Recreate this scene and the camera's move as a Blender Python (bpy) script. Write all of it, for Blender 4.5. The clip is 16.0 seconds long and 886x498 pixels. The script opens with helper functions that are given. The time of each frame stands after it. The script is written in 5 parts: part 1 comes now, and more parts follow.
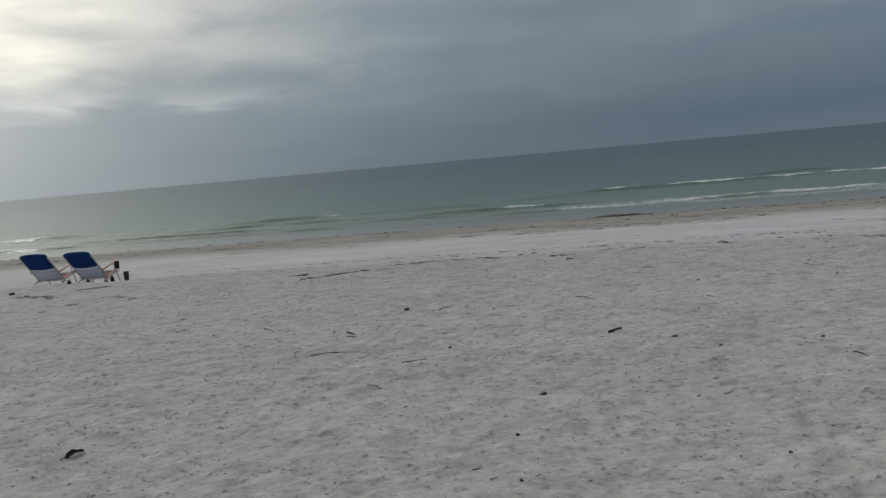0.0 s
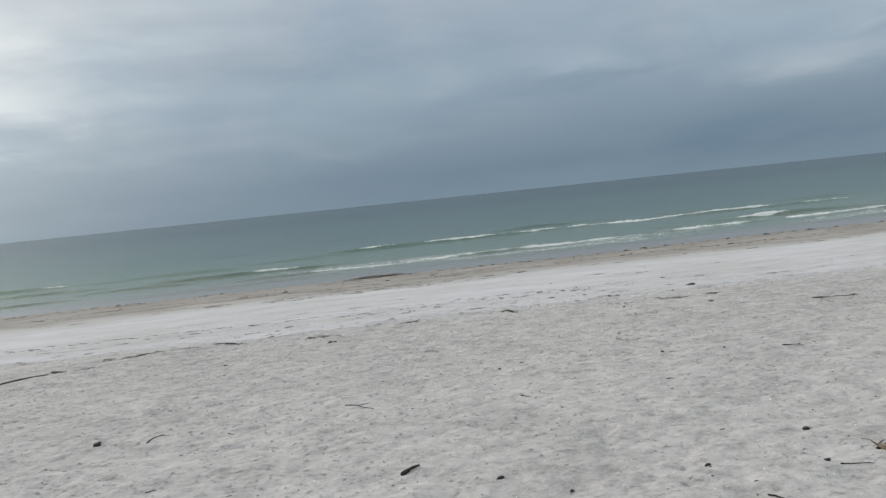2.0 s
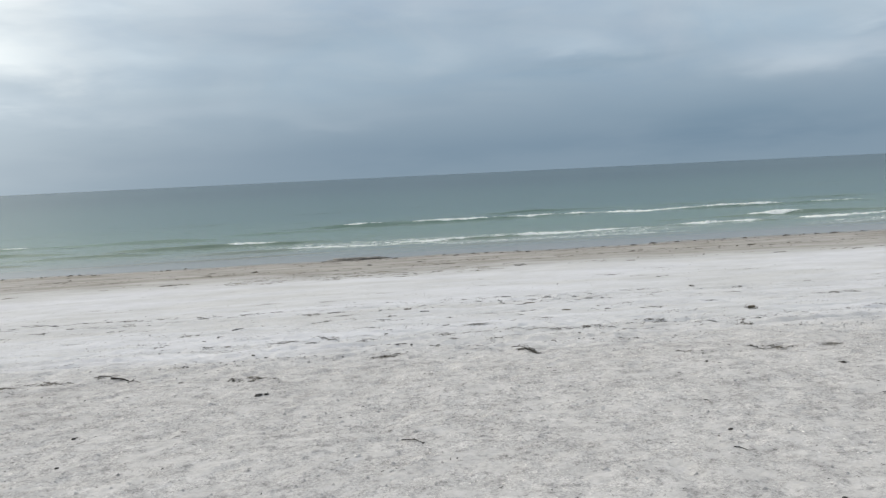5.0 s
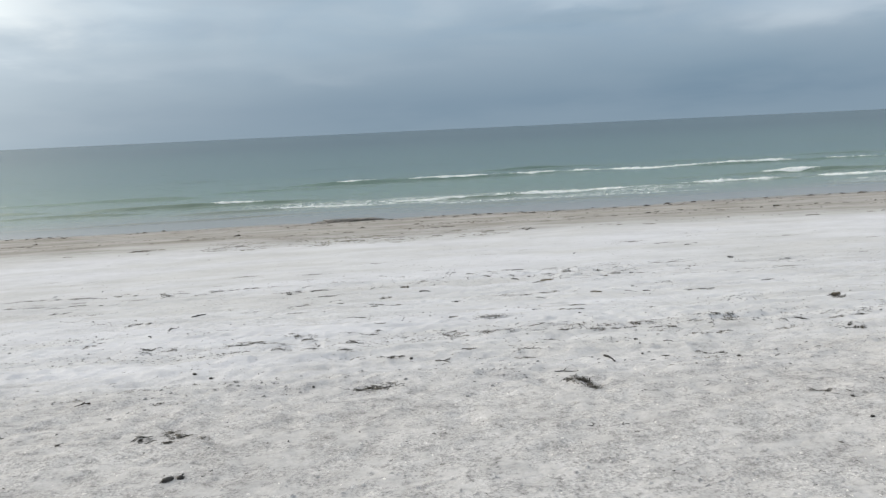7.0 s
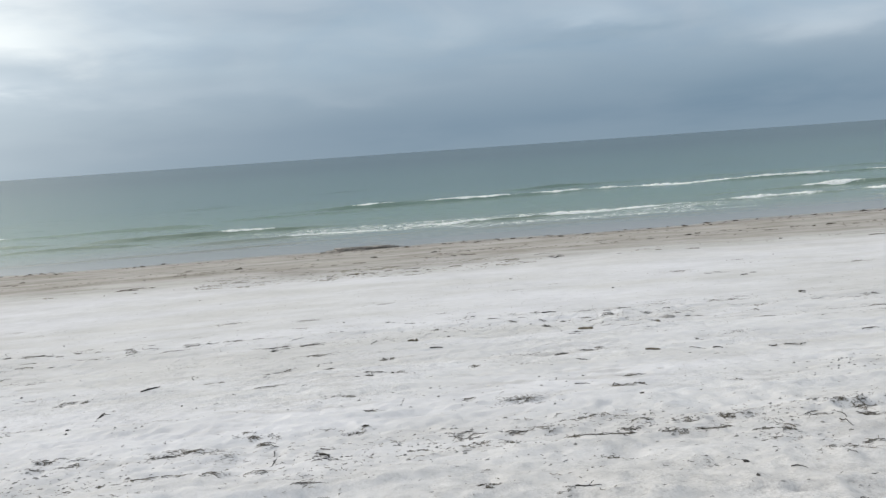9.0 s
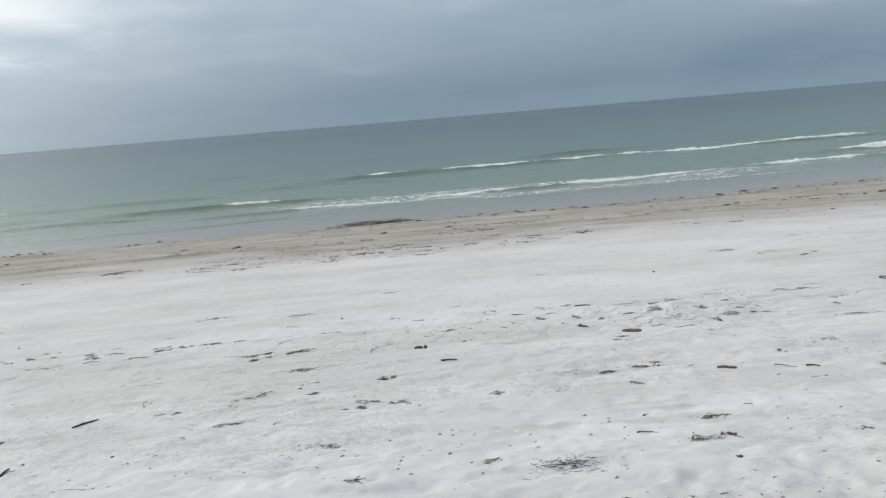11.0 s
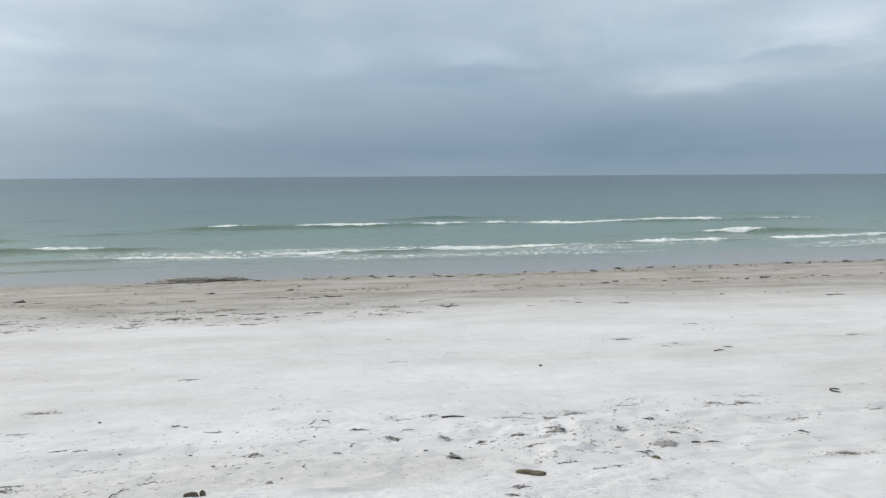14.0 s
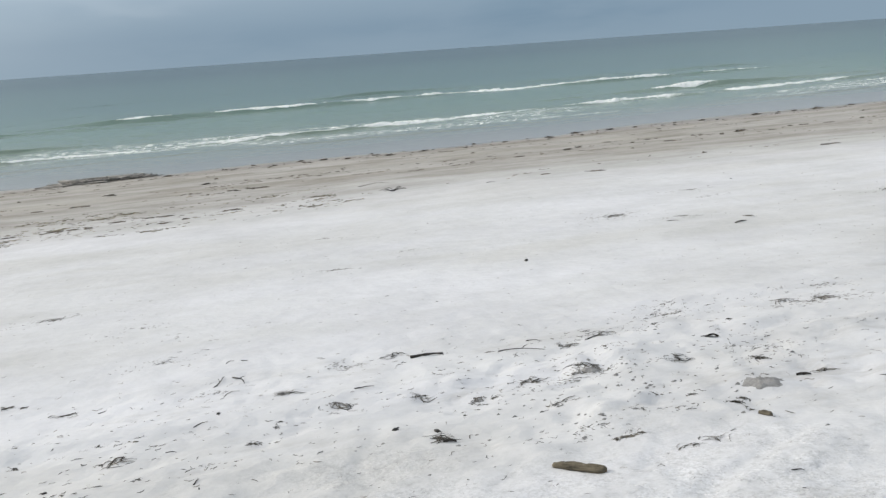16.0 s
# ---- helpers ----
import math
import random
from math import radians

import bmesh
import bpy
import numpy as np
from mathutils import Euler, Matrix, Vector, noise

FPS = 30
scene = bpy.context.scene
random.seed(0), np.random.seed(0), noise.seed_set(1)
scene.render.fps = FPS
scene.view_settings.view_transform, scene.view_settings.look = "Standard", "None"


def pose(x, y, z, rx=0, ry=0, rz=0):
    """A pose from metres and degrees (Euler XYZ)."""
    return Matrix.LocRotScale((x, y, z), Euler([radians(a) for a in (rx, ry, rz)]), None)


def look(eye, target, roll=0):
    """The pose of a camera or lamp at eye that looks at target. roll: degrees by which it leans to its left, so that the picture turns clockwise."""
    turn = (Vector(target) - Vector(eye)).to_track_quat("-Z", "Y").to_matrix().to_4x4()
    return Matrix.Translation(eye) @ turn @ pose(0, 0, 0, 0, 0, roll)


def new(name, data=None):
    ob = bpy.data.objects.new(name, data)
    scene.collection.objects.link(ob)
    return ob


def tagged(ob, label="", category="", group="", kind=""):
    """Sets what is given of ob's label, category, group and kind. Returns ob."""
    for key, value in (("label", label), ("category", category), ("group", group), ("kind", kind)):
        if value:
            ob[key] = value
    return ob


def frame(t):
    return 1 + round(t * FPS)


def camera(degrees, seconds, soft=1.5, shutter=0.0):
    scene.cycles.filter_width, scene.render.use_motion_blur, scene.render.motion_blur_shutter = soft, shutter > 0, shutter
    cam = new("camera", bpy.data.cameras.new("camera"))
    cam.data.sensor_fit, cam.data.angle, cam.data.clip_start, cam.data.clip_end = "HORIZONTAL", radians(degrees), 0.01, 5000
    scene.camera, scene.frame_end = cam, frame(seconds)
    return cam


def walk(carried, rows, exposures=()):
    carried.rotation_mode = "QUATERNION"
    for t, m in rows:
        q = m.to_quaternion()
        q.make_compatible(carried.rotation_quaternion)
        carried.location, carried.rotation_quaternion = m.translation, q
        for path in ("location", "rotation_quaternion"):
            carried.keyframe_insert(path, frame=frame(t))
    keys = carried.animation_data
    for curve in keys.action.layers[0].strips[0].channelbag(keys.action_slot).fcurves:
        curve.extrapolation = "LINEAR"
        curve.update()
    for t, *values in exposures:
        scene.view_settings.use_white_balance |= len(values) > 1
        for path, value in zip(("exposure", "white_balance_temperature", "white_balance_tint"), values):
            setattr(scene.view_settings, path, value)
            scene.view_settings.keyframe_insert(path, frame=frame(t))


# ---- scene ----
cam = camera(54.9, 16.0, 1.4)
METRES, EYE, TILT, LEAN, TURN = 18.0, 3.05, -5.87, 5.11, 12.0
ROWS = [
    (0.0, 0.0, 0.0, 0.0, 0.0, 0.0, 0.0),
    (0.5, 0.0053, 0.0301, -0.0001, -6.66, -0.46, 0.74),
    (1.0, 0.0094, 0.0601, 0.0055, -8.21, 2.17, -0.15),
    (1.5, 0.0082, 0.0926, 0.0102, -13.21, 2.73, 1.14),
    (2.0, 0.0154, 0.1263, 0.013, -16.28, 3.63, 2.65),
    (2.5, 0.0149, 0.1591, 0.0203, -17.61, 7.79, 2.3),
    (3.0, 0.019, 0.1902, 0.0247, -17.42, 8.26, 2.42),
    (3.5, 0.029, 0.2177, 0.0285, -16.75, 6.16, 2.06),
    (6.0, 0.0806, 0.3599, 0.0449, -17.2, 1.56, -1.91),
    (6.5, 0.0851, 0.3924, 0.05, -16.36, 0.77, -2.06),
    (7.0, 0.0954, 0.4252, 0.0525, -17.52, -0.88, -0.47),
    (7.5, 0.1044, 0.456, 0.0576, -17.07, -1.42, 0.82),
    (8.0, 0.1117, 0.4871, 0.0622, -17.94, -1.28, 0.6),
    (8.5, 0.1256, 0.517, 0.0651, -16.61, 0.69, 0.35),
    (11.0, 0.1708, 0.6482, 0.0798, -14.85, -1.8, 1.27),
    (11.5, 0.1755, 0.6718, 0.084, -13.13, -0.86, 0.13),
    (12.0, 0.1786, 0.6928, 0.0854, -13.11, -2.32, -1.03),
    (12.5, 0.1936, 0.7178, 0.0846, -15.62, -2.56, -1.01),
    (13.0, 0.2047, 0.745, 0.0813, -21.06, 0.28, -2.95),
    (13.5, 0.2203, 0.7769, 0.0815, -22.81, 0.56, -1.62),
    (14.0, 0.2335, 0.8122, 0.0835, -24.41, 2.54, -1.91),
    (14.5, 0.2466, 0.8444, 0.0826, -24.08, 0.72, -1.41),
    (15.0, 0.2585, 0.8744, 0.0851, -25.15, -1.15, -0.06),
    (15.5, 0.2678, 0.9066, 0.0836, -26.72, -4.7, 1.0),
    (16.0, 0.2857, 0.9422, 0.0831, -28.72, -5.6, 2.22),
]
EXPOSURE = [(0.0, -1.28), (0.5, -0.86), (1.0, -0.68), (1.5, -0.71), (2.0, -0.49), (2.5, -0.42), (3.0, -0.40), (3.5, -0.40), (6.0, -0.07), (6.5, -0.33), (7.0, -0.15), (7.5, -0.1), (8.5, -0.14), (11.0, -0.25), (11.5, -0.36), (12.0, -0.32), (12.5, -0.22), (13.0, -0.12), (14.5, -0.06), (15.0, -0.07), (15.5, -0.08), (16.0, -0.07)]
walk(cam, [(t, pose(0, 0, EYE, TILT, LEAN, TURN) @ pose(METRES * x, METRES * y, METRES * z, 90 + pitch, roll, yaw)) for t, x, y, z, yaw, pitch, roll in ROWS], EXPOSURE)

# ---- sky and sun: thin overcast, the sun veiled over the sea ----
SUN_AZ, SUN_EL = 59.0, 28.0          # degrees towards -x from +y, and above the horizon
sun_dir = Vector((-math.sin(radians(SUN_AZ)) * math.cos(radians(SUN_EL)), math.cos(radians(SUN_AZ)) * math.cos(radians(SUN_EL)), math.sin(radians(SUN_EL))))


def node(tree, kind, **values):
    """A node; keyword values set its inputs by name (spaces as underscores), or its settings."""
    n = tree.nodes.new("ShaderNode" + kind)
    for key, value in values.items():
        name = key.replace("_", " ")
        if name in n.inputs:
            if hasattr(value, "is_output"):
                tree.links.new(value, n.inputs[name])
            else:
                n.inputs[name].default_value = value
        else:
            setattr(n, key, value)
    return n


def calc(tree, op, a, b=0.0, c=0.0, clamp=False):
    n = tree.nodes.new("ShaderNodeMath")
    n.operation, n.use_clamp = op, clamp
    for i, v in enumerate((a, b, c)):
        if hasattr(v, "is_output"):
            tree.links.new(v, n.inputs[i])
        else:
            n.inputs[i].default_value = v
    return n.outputs[0]


def ramp(tree, fac, stops, mode="LINEAR"):
    n = tree.nodes.new("ShaderNodeValToRGB")
    n.color_ramp.interpolation = mode
    els = n.color_ramp.elements
    while len(els) < len(stops):
        els.new(0.5)
    for e, (p, c) in zip(els, stops):
        e.position, e.color = p, (*c, 1) if len(c) == 3 else c
    tree.links.new(fac, n.inputs[0])
    return n.outputs[0]


def grey(v):
    return (v, v, v)


def mix(tree, fac, a, b, blend="MIX"):
    n = tree.nodes.new("ShaderNodeMix")
    n.data_type, n.blend_type = "RGBA", blend
    for i, v in ((0, fac), (6, a), (7, b)):
        if hasattr(v, "is_output"):
            tree.links.new(v, n.inputs[i])
        else:
            n.inputs[i].default_value = (*v, 1) if isinstance(v, tuple) else v
    return n.outputs[2]


def smooth(tree, v, lo, hi):
    n = node(tree, "MapRange", interpolation_type="SMOOTHSTEP")
    tree.links.new(v, n.inputs[0])
    n.inputs[1].default_value, n.inputs[2].default_value = lo, hi
    return n.outputs[0]


# paler and darker banks of cloud: degrees towards -x from +y, elevation, half widths, amount
BANKS = ((25, 5.3, 4.5, 0.4, 0.3), (34, 5.7, 5, 0.5, 0.26), (38, 4.6, 3, 0.3, 0.14), (21, 7.4, 6, 1.9, 0.14), (33, 10.5, 12, 3.2, 0.31),
         (12, 4.7, 10, 0.7, 0.05), (1, 3.9, 6, 0.5, 0.035), (3, 9.3, 8, 1.2, -0.075), (-9, 10.0, 3, 0.8, -0.04), (-14.6, 8.1, 3.5, 0.6, 0.075),
         (-16, 6.9, 6, 0.45, -0.055), (-29, 6.4, 6, 0.9, 0.15), (-36, 8.6, 6, 1.5, 0.23), (-34.5, 7.5, 3.5, 0.35, -0.10), (-29, 10.2, 6, 1.1, -0.06),
         (-27, 12.3, 3, 0.6, 0.05), (-24, 2.7, 9, 1.7, -0.065), (-10, 5.5, 15, 3.0, -0.02), (-3, 1.6, 12, 1.3, -0.03), (19, 3.2, 13, 2.4, 0.06), (-42, 13, 12, 3, 0.17))


def make_world():
    w = bpy.data.worlds.new("overcast_sky")
    scene.world = w
    w.use_nodes = True
    t = w.node_tree
    t.nodes.clear()
    way = node(t, "TexCoord").outputs["Generated"]
    xyz = node(t, "SeparateXYZ", Vector=way)
    x, y, z = xyz.outputs
    up = calc(t, "MAXIMUM", z, 0.0)
    air = node(t, "TexSky", sky_type="NISHITA", sun_disc=False, sun_elevation=radians(SUN_EL), sun_rotation=radians(-SUN_AZ), air_density=1.0, dust_density=2.0)
    clear = mix(t, 1.0, air.outputs[0], grey(0.09), "MULTIPLY")
    # soft banks of cloud, drawn out along the horizon
    deck = node(t, "CombineXYZ", X=x, Y=y, Z=calc(t, "MULTIPLY", z, 3.0))
    broad = node(t, "TexNoise", Vector=deck.outputs[0], Scale=3.6, Detail=3.0, Roughness=0.5, Distortion=0.4).outputs[0]
    drawn = node(t, "CombineXYZ", X=x, Y=y, Z=calc(t, "MULTIPLY", z, 4.2))
    fine = node(t, "TexNoise", Vector=drawn.outputs[0], Scale=7.5, Detail=5.0, Roughness=0.5, Distortion=0.2).outputs[0]
    body = calc(t, "ADD", calc(t, "MULTIPLY", broad, 0.74), calc(t, "MULTIPLY", fine, 0.26))
    # overcast luminance: slate blue low over the sea, paler overhead
    tone = ramp(t, up, [(0.0, (0.285, 0.39, 0.487)), (0.03, (0.272, 0.376, 0.482)), (0.075, (0.338, 0.444, 0.55)), (0.14, (0.442, 0.551, 0.658)), (0.25, (0.56, 0.65, 0.745)), (0.55, (0.87, 0.93, 0.99)), (1.0, (1.07, 1.12, 1.17))])
    lumps = ramp(t, body, [(0.36, (0.90, 0.925, 0.95)), (0.46, (0.975, 0.985, 1.0)), (0.55, (1.045, 1.045, 1.04)), (0.66, (1.14, 1.13, 1.11))])
    thick = smooth(t, up, 0.035, 0.13)
    cloud = mix(t, 1.0, tone, mix(t, thick, (0.98, 0.99, 1.0), lumps), "MULTIPLY")
    # bluer and pinker drifts in the deck
    drawn_out = node(t, "CombineXYZ", X=x, Y=y, Z=calc(t, "MULTIPLY", z, 2.6))
    hue = node(t, "TexNoise", Vector=drawn_out.outputs[0], Scale=5.2, Detail=5.0, Roughness=0.6, Distortion=0.8).outputs[0]
    drift = ramp(t, hue, [(0.36, (0.92, 0.965, 1.0)), (0.5, (0.99, 1.0, 1.005)), (0.64, (1.075, 1.045, 1.03))])
    cloud = mix(t, calc(t, "MULTIPLY", thick, 0.75), cloud, mix(t, 1.0, cloud, drift, "MULTIPLY"))
    az, el = calc(t, "MULTIPLY", calc(t, "ARCTAN2", calc(t, "MULTIPLY", x, -1.0), y), 57.2958), calc(t, "MULTIPLY", calc(t, "ARCSINE", z), 57.2958)
    bent = calc(t, "ADD", el, calc(t, "MULTIPLY_ADD", fine, 3.0, -1.5))
    puff = ramp(t, fine, [(0.36, grey(0.62)), (0.64, grey(1.15))])
    total, sway = 0.0, calc(t, "ADD", az, calc(t, "MULTIPLY_ADD", broad, 16.0, -8.0))
    for a0, e0, wa, we, amount in BANKS:
        da, de = calc(t, "DIVIDE", calc(t, "SUBTRACT", sway, a0), wa), calc(t, "DIVIDE", calc(t, "SUBTRACT", bent, e0), we)
        lobe = calc(t, "EXPONENT", calc(t, "MULTIPLY", calc(t, "ADD", calc(t, "MULTIPLY", da, da), calc(t, "MULTIPLY", de, de)), -1.0))
        total = calc(t, "MULTIPLY_ADD", lobe, amount, total)
    cloud = mix(t, 1.0, cloud, mix(t, 1.0, (1.0, 0.96, 0.9), calc(t, "MULTIPLY", total, puff), "MULTIPLY"), "ADD")
    # the lighter, thinner air low down towards the sun
    da, de = calc(t, "DIVIDE", calc(t, "SUBTRACT", az, 54.0), 25.0), calc(t, "DIVIDE", el, 9.0)
    low = calc(t, "EXPONENT", calc(t, "MULTIPLY", calc(t, "ADD", calc(t, "MULTIPLY", da, da), calc(t, "MULTIPLY", de, de)), -1.0))
    cloud = mix(t, 1.0, cloud, mix(t, 1.0, (0.88, 0.965, 0.985), calc(t, "MULTIPLY", low, 0.74), "MULTIPLY"), "ADD")
    # the sunward bank of cloud, lit cream down to its ragged lower edge
    da = calc(t, "DIVIDE", calc(t, "SUBTRACT", az, 46.0), 19.0)
    bank = calc(t, "MULTIPLY", calc(t, "EXPONENT", calc(t, "MULTIPLY", calc(t, "MULTIPLY", da, da), -1.0)), smooth(t, bent, 4.4, 8.0))
    cloud = mix(t, 1.0, cloud, mix(t, 1.0, (1.10, 0.965, 0.70), calc(t, "MULTIPLY", calc(t, "MULTIPLY", bank, puff), 1.08), "MULTIPLY"), "ADD")
    # light of the veiled sun through the cloud
    n = node(t, "VectorMath", operation="DOT_PRODUCT")
    t.links.new(way, n.inputs[0])
    n.inputs[1].default_value = sun_dir
    near = calc(t, "MAXIMUM", n.outputs["Value"], 0.0)
    wide = calc(t, "MULTIPLY", calc(t, "POWER", near, 8.0), 0.42)
    core = calc(t, "MULTIPLY", calc(t, "POWER", near, 22.0), 5.1)
    veil = calc(t, "MULTIPLY", calc(t, "ADD", wide, core), ramp(t, body, [(0.36, grey(0.75)), (0.6, grey(1.2))]))
    glow = mix(t, 1.0, (1.0, 0.895, 0.71), veil, "MULTIPLY")
    lit = mix(t, 1.0, cloud, glow, "ADD")
    sky = mix(t, 0.92, clear, lit)
    bg = node(t, "Background", Color=sky, Strength=1.0)
    t.links.new(bg.outputs[0], node(t, "OutputWorld").inputs[0])


make_world()
sun = new("sun", bpy.data.lights.new("sun", "SUN"))
sun.data.energy, sun.data.angle, sun.data.color = 1.5, radians(22), (1.0, 0.95, 0.89)
sun.matrix_world = look(sun_dir * 50, (0, 0, 0))


# ---- materials ----
def material(name, rough=0.8, spec=0.3, metal=0.0):
    m = bpy.data.materials.new(name)
    m.use_nodes = True
    t = m.node_tree
    b = t.nodes["Principled BSDF"]
    b.inputs["Roughness"].default_value, b.inputs["Specular IOR Level"].default_value, b.inputs["Metallic"].default_value = rough, spec, metal
    return m, t, b


def at(tree):
    return node(tree, "NewGeometry").outputs["Position"]


def noise_at(tree, vec, scale, detail=3.0, rough=0.5, stretch=None):
    if stretch:
        n = node(tree, "Mapping")
        tree.links.new(vec, n.inputs[0])
        n.inputs["Scale"].default_value = stretch
        vec = n.outputs[0]
    return node(tree, "TexNoise", Vector=vec, Scale=scale, Detail=detail, Roughness=rough).outputs[0]


def bump(tree, b, height, strength, distance):
    n = node(tree, "Bump", Height=height, Strength=strength, Distance=distance)
    old = b.inputs["Normal"].links
    if old:
        tree.links.new(old[0].from_socket, n.inputs["Normal"])
    tree.links.new(n.outputs[0], b.inputs["Normal"])


def sand_material():
    m, t, b = material("quartz_sand", 0.92, 0.12)
    p = at(t)
    y = node(t, "SeparateXYZ", Vector=p).outputs[1]
    wander = calc(t, "MULTIPLY_ADD", noise_at(t, p, 0.35, 5.0, 0.6, (0.35, 1, 1)), 5.0, -2.5)
    row = calc(t, "ADD", y, wander)
    # shelly berm, white dry slope, tan damp strip by the water
    shelly = calc(t, "SUBTRACT", 1.0, smooth(t, row, 11.6, 16.5))
    # coarse shelly patches lie on the lower slope too
    patch = calc(t, "MULTIPLY", smooth(t, noise_at(t, p, 0.55, 4.0, 0.6), 0.46, 0.58), calc(t, "MULTIPLY", smooth(t, row, 15.0, 17.0), calc(t, "SUBTRACT", 1.0, smooth(t, row, 20.0, 21.6))))
    gritty = calc(t, "MAXIMUM", shelly, calc(t, "MULTIPLY", patch, 0.55))
    damp = smooth(t, calc(t, "ADD", y, calc(t, "MULTIPLY", wander, 0.55)), 28.2, 33.4)
    wet = smooth(t, calc(t, "ADD", y, calc(t, "MULTIPLY", wander, 0.12)), 36.6, 37.8)
    col = mix(t, shelly, (0.508, 0.511, 0.529), (0.425, 0.416, 0.411))
    col = mix(t, damp, col, (0.314, 0.302, 0.286))
    col = mix(t, wet, col, (0.25, 0.228, 0.205))
    # mottling: pale fine sand drifted over grey shell hash, with darker trodden patches
    drift = ramp(t, noise_at(t, p, 1.1, 5.0, 0.62, (0.7, 1, 1)), [(0.36, grey(0.93)), (0.5, grey(1.0)), (0.66, grey(1.06))])
    col = mix(t, 1.0, col, drift, "MULTIPLY")
    swept = ramp(t, noise_at(t, p, 0.7, 4.0, 0.6, (0.3, 1, 1)), [(0.38, (0.92, 0.913, 0.885)), (0.5, (0.99, 0.99, 0.982)), (0.64, (1.05, 1.05, 1.06))])
    col = mix(t, calc(t, "SUBTRACT", 1.0, shelly), col, mix(t, 1.0, col, swept, "MULTIPLY"))
    silty = calc(t, "MULTIPLY", calc(t, "MULTIPLY", smooth(t, row, 12.5, 14.0), calc(t, "SUBTRACT", 1.0, smooth(t, row, 22.0, 24.0))), smooth(t, noise_at(t, p, 2.4, 7.0, 0.72, (0.3, 1, 1)), 0.53, 0.66))
    col = mix(t, calc(t, "MULTIPLY", silty, 0.75), col, (0.41, 0.405, 0.405))
    cover = noise_at(t, p, 5.5, 7.0, 0.7, (0.9, 1, 1))
    hashed = calc(t, "MULTIPLY", gritty, calc(t, "MULTIPLY_ADD", smooth(t, row, 7.5, 10.5), 0.7, 0.3))
    fine_sand = smooth(t, cover, 0.51, 0.56)
    coarse = calc(t, "SUBTRACT", 1.0, fine_sand)
    tread = ramp(t, noise_at(t, p, 6.0, 6.0, 0.7, (0.8, 1, 1)), [(0.36, grey(0.80)), (0.46, grey(0.96)), (0.54, grey(1.03)), (0.64, grey(1.13))])
    col = mix(t, calc(t, "MULTIPLY_ADD", shelly, 0.7, 0.26), col, mix(t, 1.0, col, tread, "MULTIPLY"))
    shade = ramp(t, noise_at(t, p, 19.0, 5.0, 0.68), [(0.34, grey(0.60)), (0.42, grey(0.91)), (0.53, grey(1.02)), (0.62, grey(1.11))])
    col = mix(t, calc(t, "MULTIPLY_ADD", gritty, 0.87, 0.10), col, mix(t, 1.0, col, shade, "MULTIPLY"))
    col = mix(t, calc(t, "MULTIPLY", fine_sand, calc(t, "MULTIPLY_ADD", shelly, 0.28, 0.03)), col, (0.53, 0.518, 0.51))
    grain = ramp(t, noise_at(t, p, 62.0, 3.0, 0.75), [(0.36, grey(0.58)), (0.5, grey(1.0)), (0.64, grey(1.20))])
    col = mix(t, calc(t, "MULTIPLY", calc(t, "MULTIPLY_ADD", hashed, 0.9, 0.02), calc(t, "MULTIPLY_ADD", coarse, 0.8, 0.2)), col, mix(t, 1.0, col, grain, "MULTIPLY"))
    hash_bits = node(t, "TexVoronoi", Vector=p, Scale=62.0, Randomness=1.0)
    chips = ramp(t, hash_bits.outputs["Distance"], [(0.14, grey(1.0)), (0.26, grey(0.0))])
    tint = ramp(t, node(t, "SeparateColor", Color=hash_bits.outputs["Color"]).outputs[0], [(0.3, (0.16, 0.145, 0.13)), (0.5, (0.5, 0.47, 0.44)), (0.75, (0.82, 0.79, 0.75))])
    hashy = calc(t, "MULTIPLY", coarse, smooth(t, noise_at(t, p, 1.3, 3.0, 0.5), 0.38, 0.58))
    col = mix(t, calc(t, "MULTIPLY", calc(t, "MULTIPLY", chips, hashy), calc(t, "MULTIPLY_ADD", hashed, 0.8, 0.01)), col, tint)
    # damp streaks and silt along the strip by the water
    silt = ramp(t, noise_at(t, p, 1.6, 6.0, 0.7, (0.22, 1, 1)), [(0.38, (0.72, 0.70, 0.66)), (0.52, (1.0, 1.0, 1.0)), (0.68, (1.14, 1.13, 1.12))])
    col = mix(t, damp, col, mix(t, 1.0, col, silt, "MULTIPLY"))
    t.links.new(col, b.inputs["Base Color"])
    t.links.new(calc(t, "MULTIPLY_ADD", wet, -0.55, 0.92), b.inputs["Roughness"])
    bump(t, b, noise_at(t, p, 7.5, 3.6, 0.55, (0.8, 1, 1)), calc(t, "MULTIPLY_ADD", gritty, 0.02, 0.20), 0.10)
    bump(t, b, noise_at(t, p, 19.0, 3.0, 0.6, (0.8, 1, 1)), calc(t, "MULTIPLY_ADD", gritty, 0.2, 0.08), 0.035)
    bump(t, b, noise_at(t, p, 70.0, 3.0, 0.75), calc(t, "MULTIPLY", calc(t, "MULTIPLY_ADD", coarse, 0.5, 0.2), calc(t, "MULTIPLY_ADD", hashed, 0.7, 0.05)), 0.010)
    return m


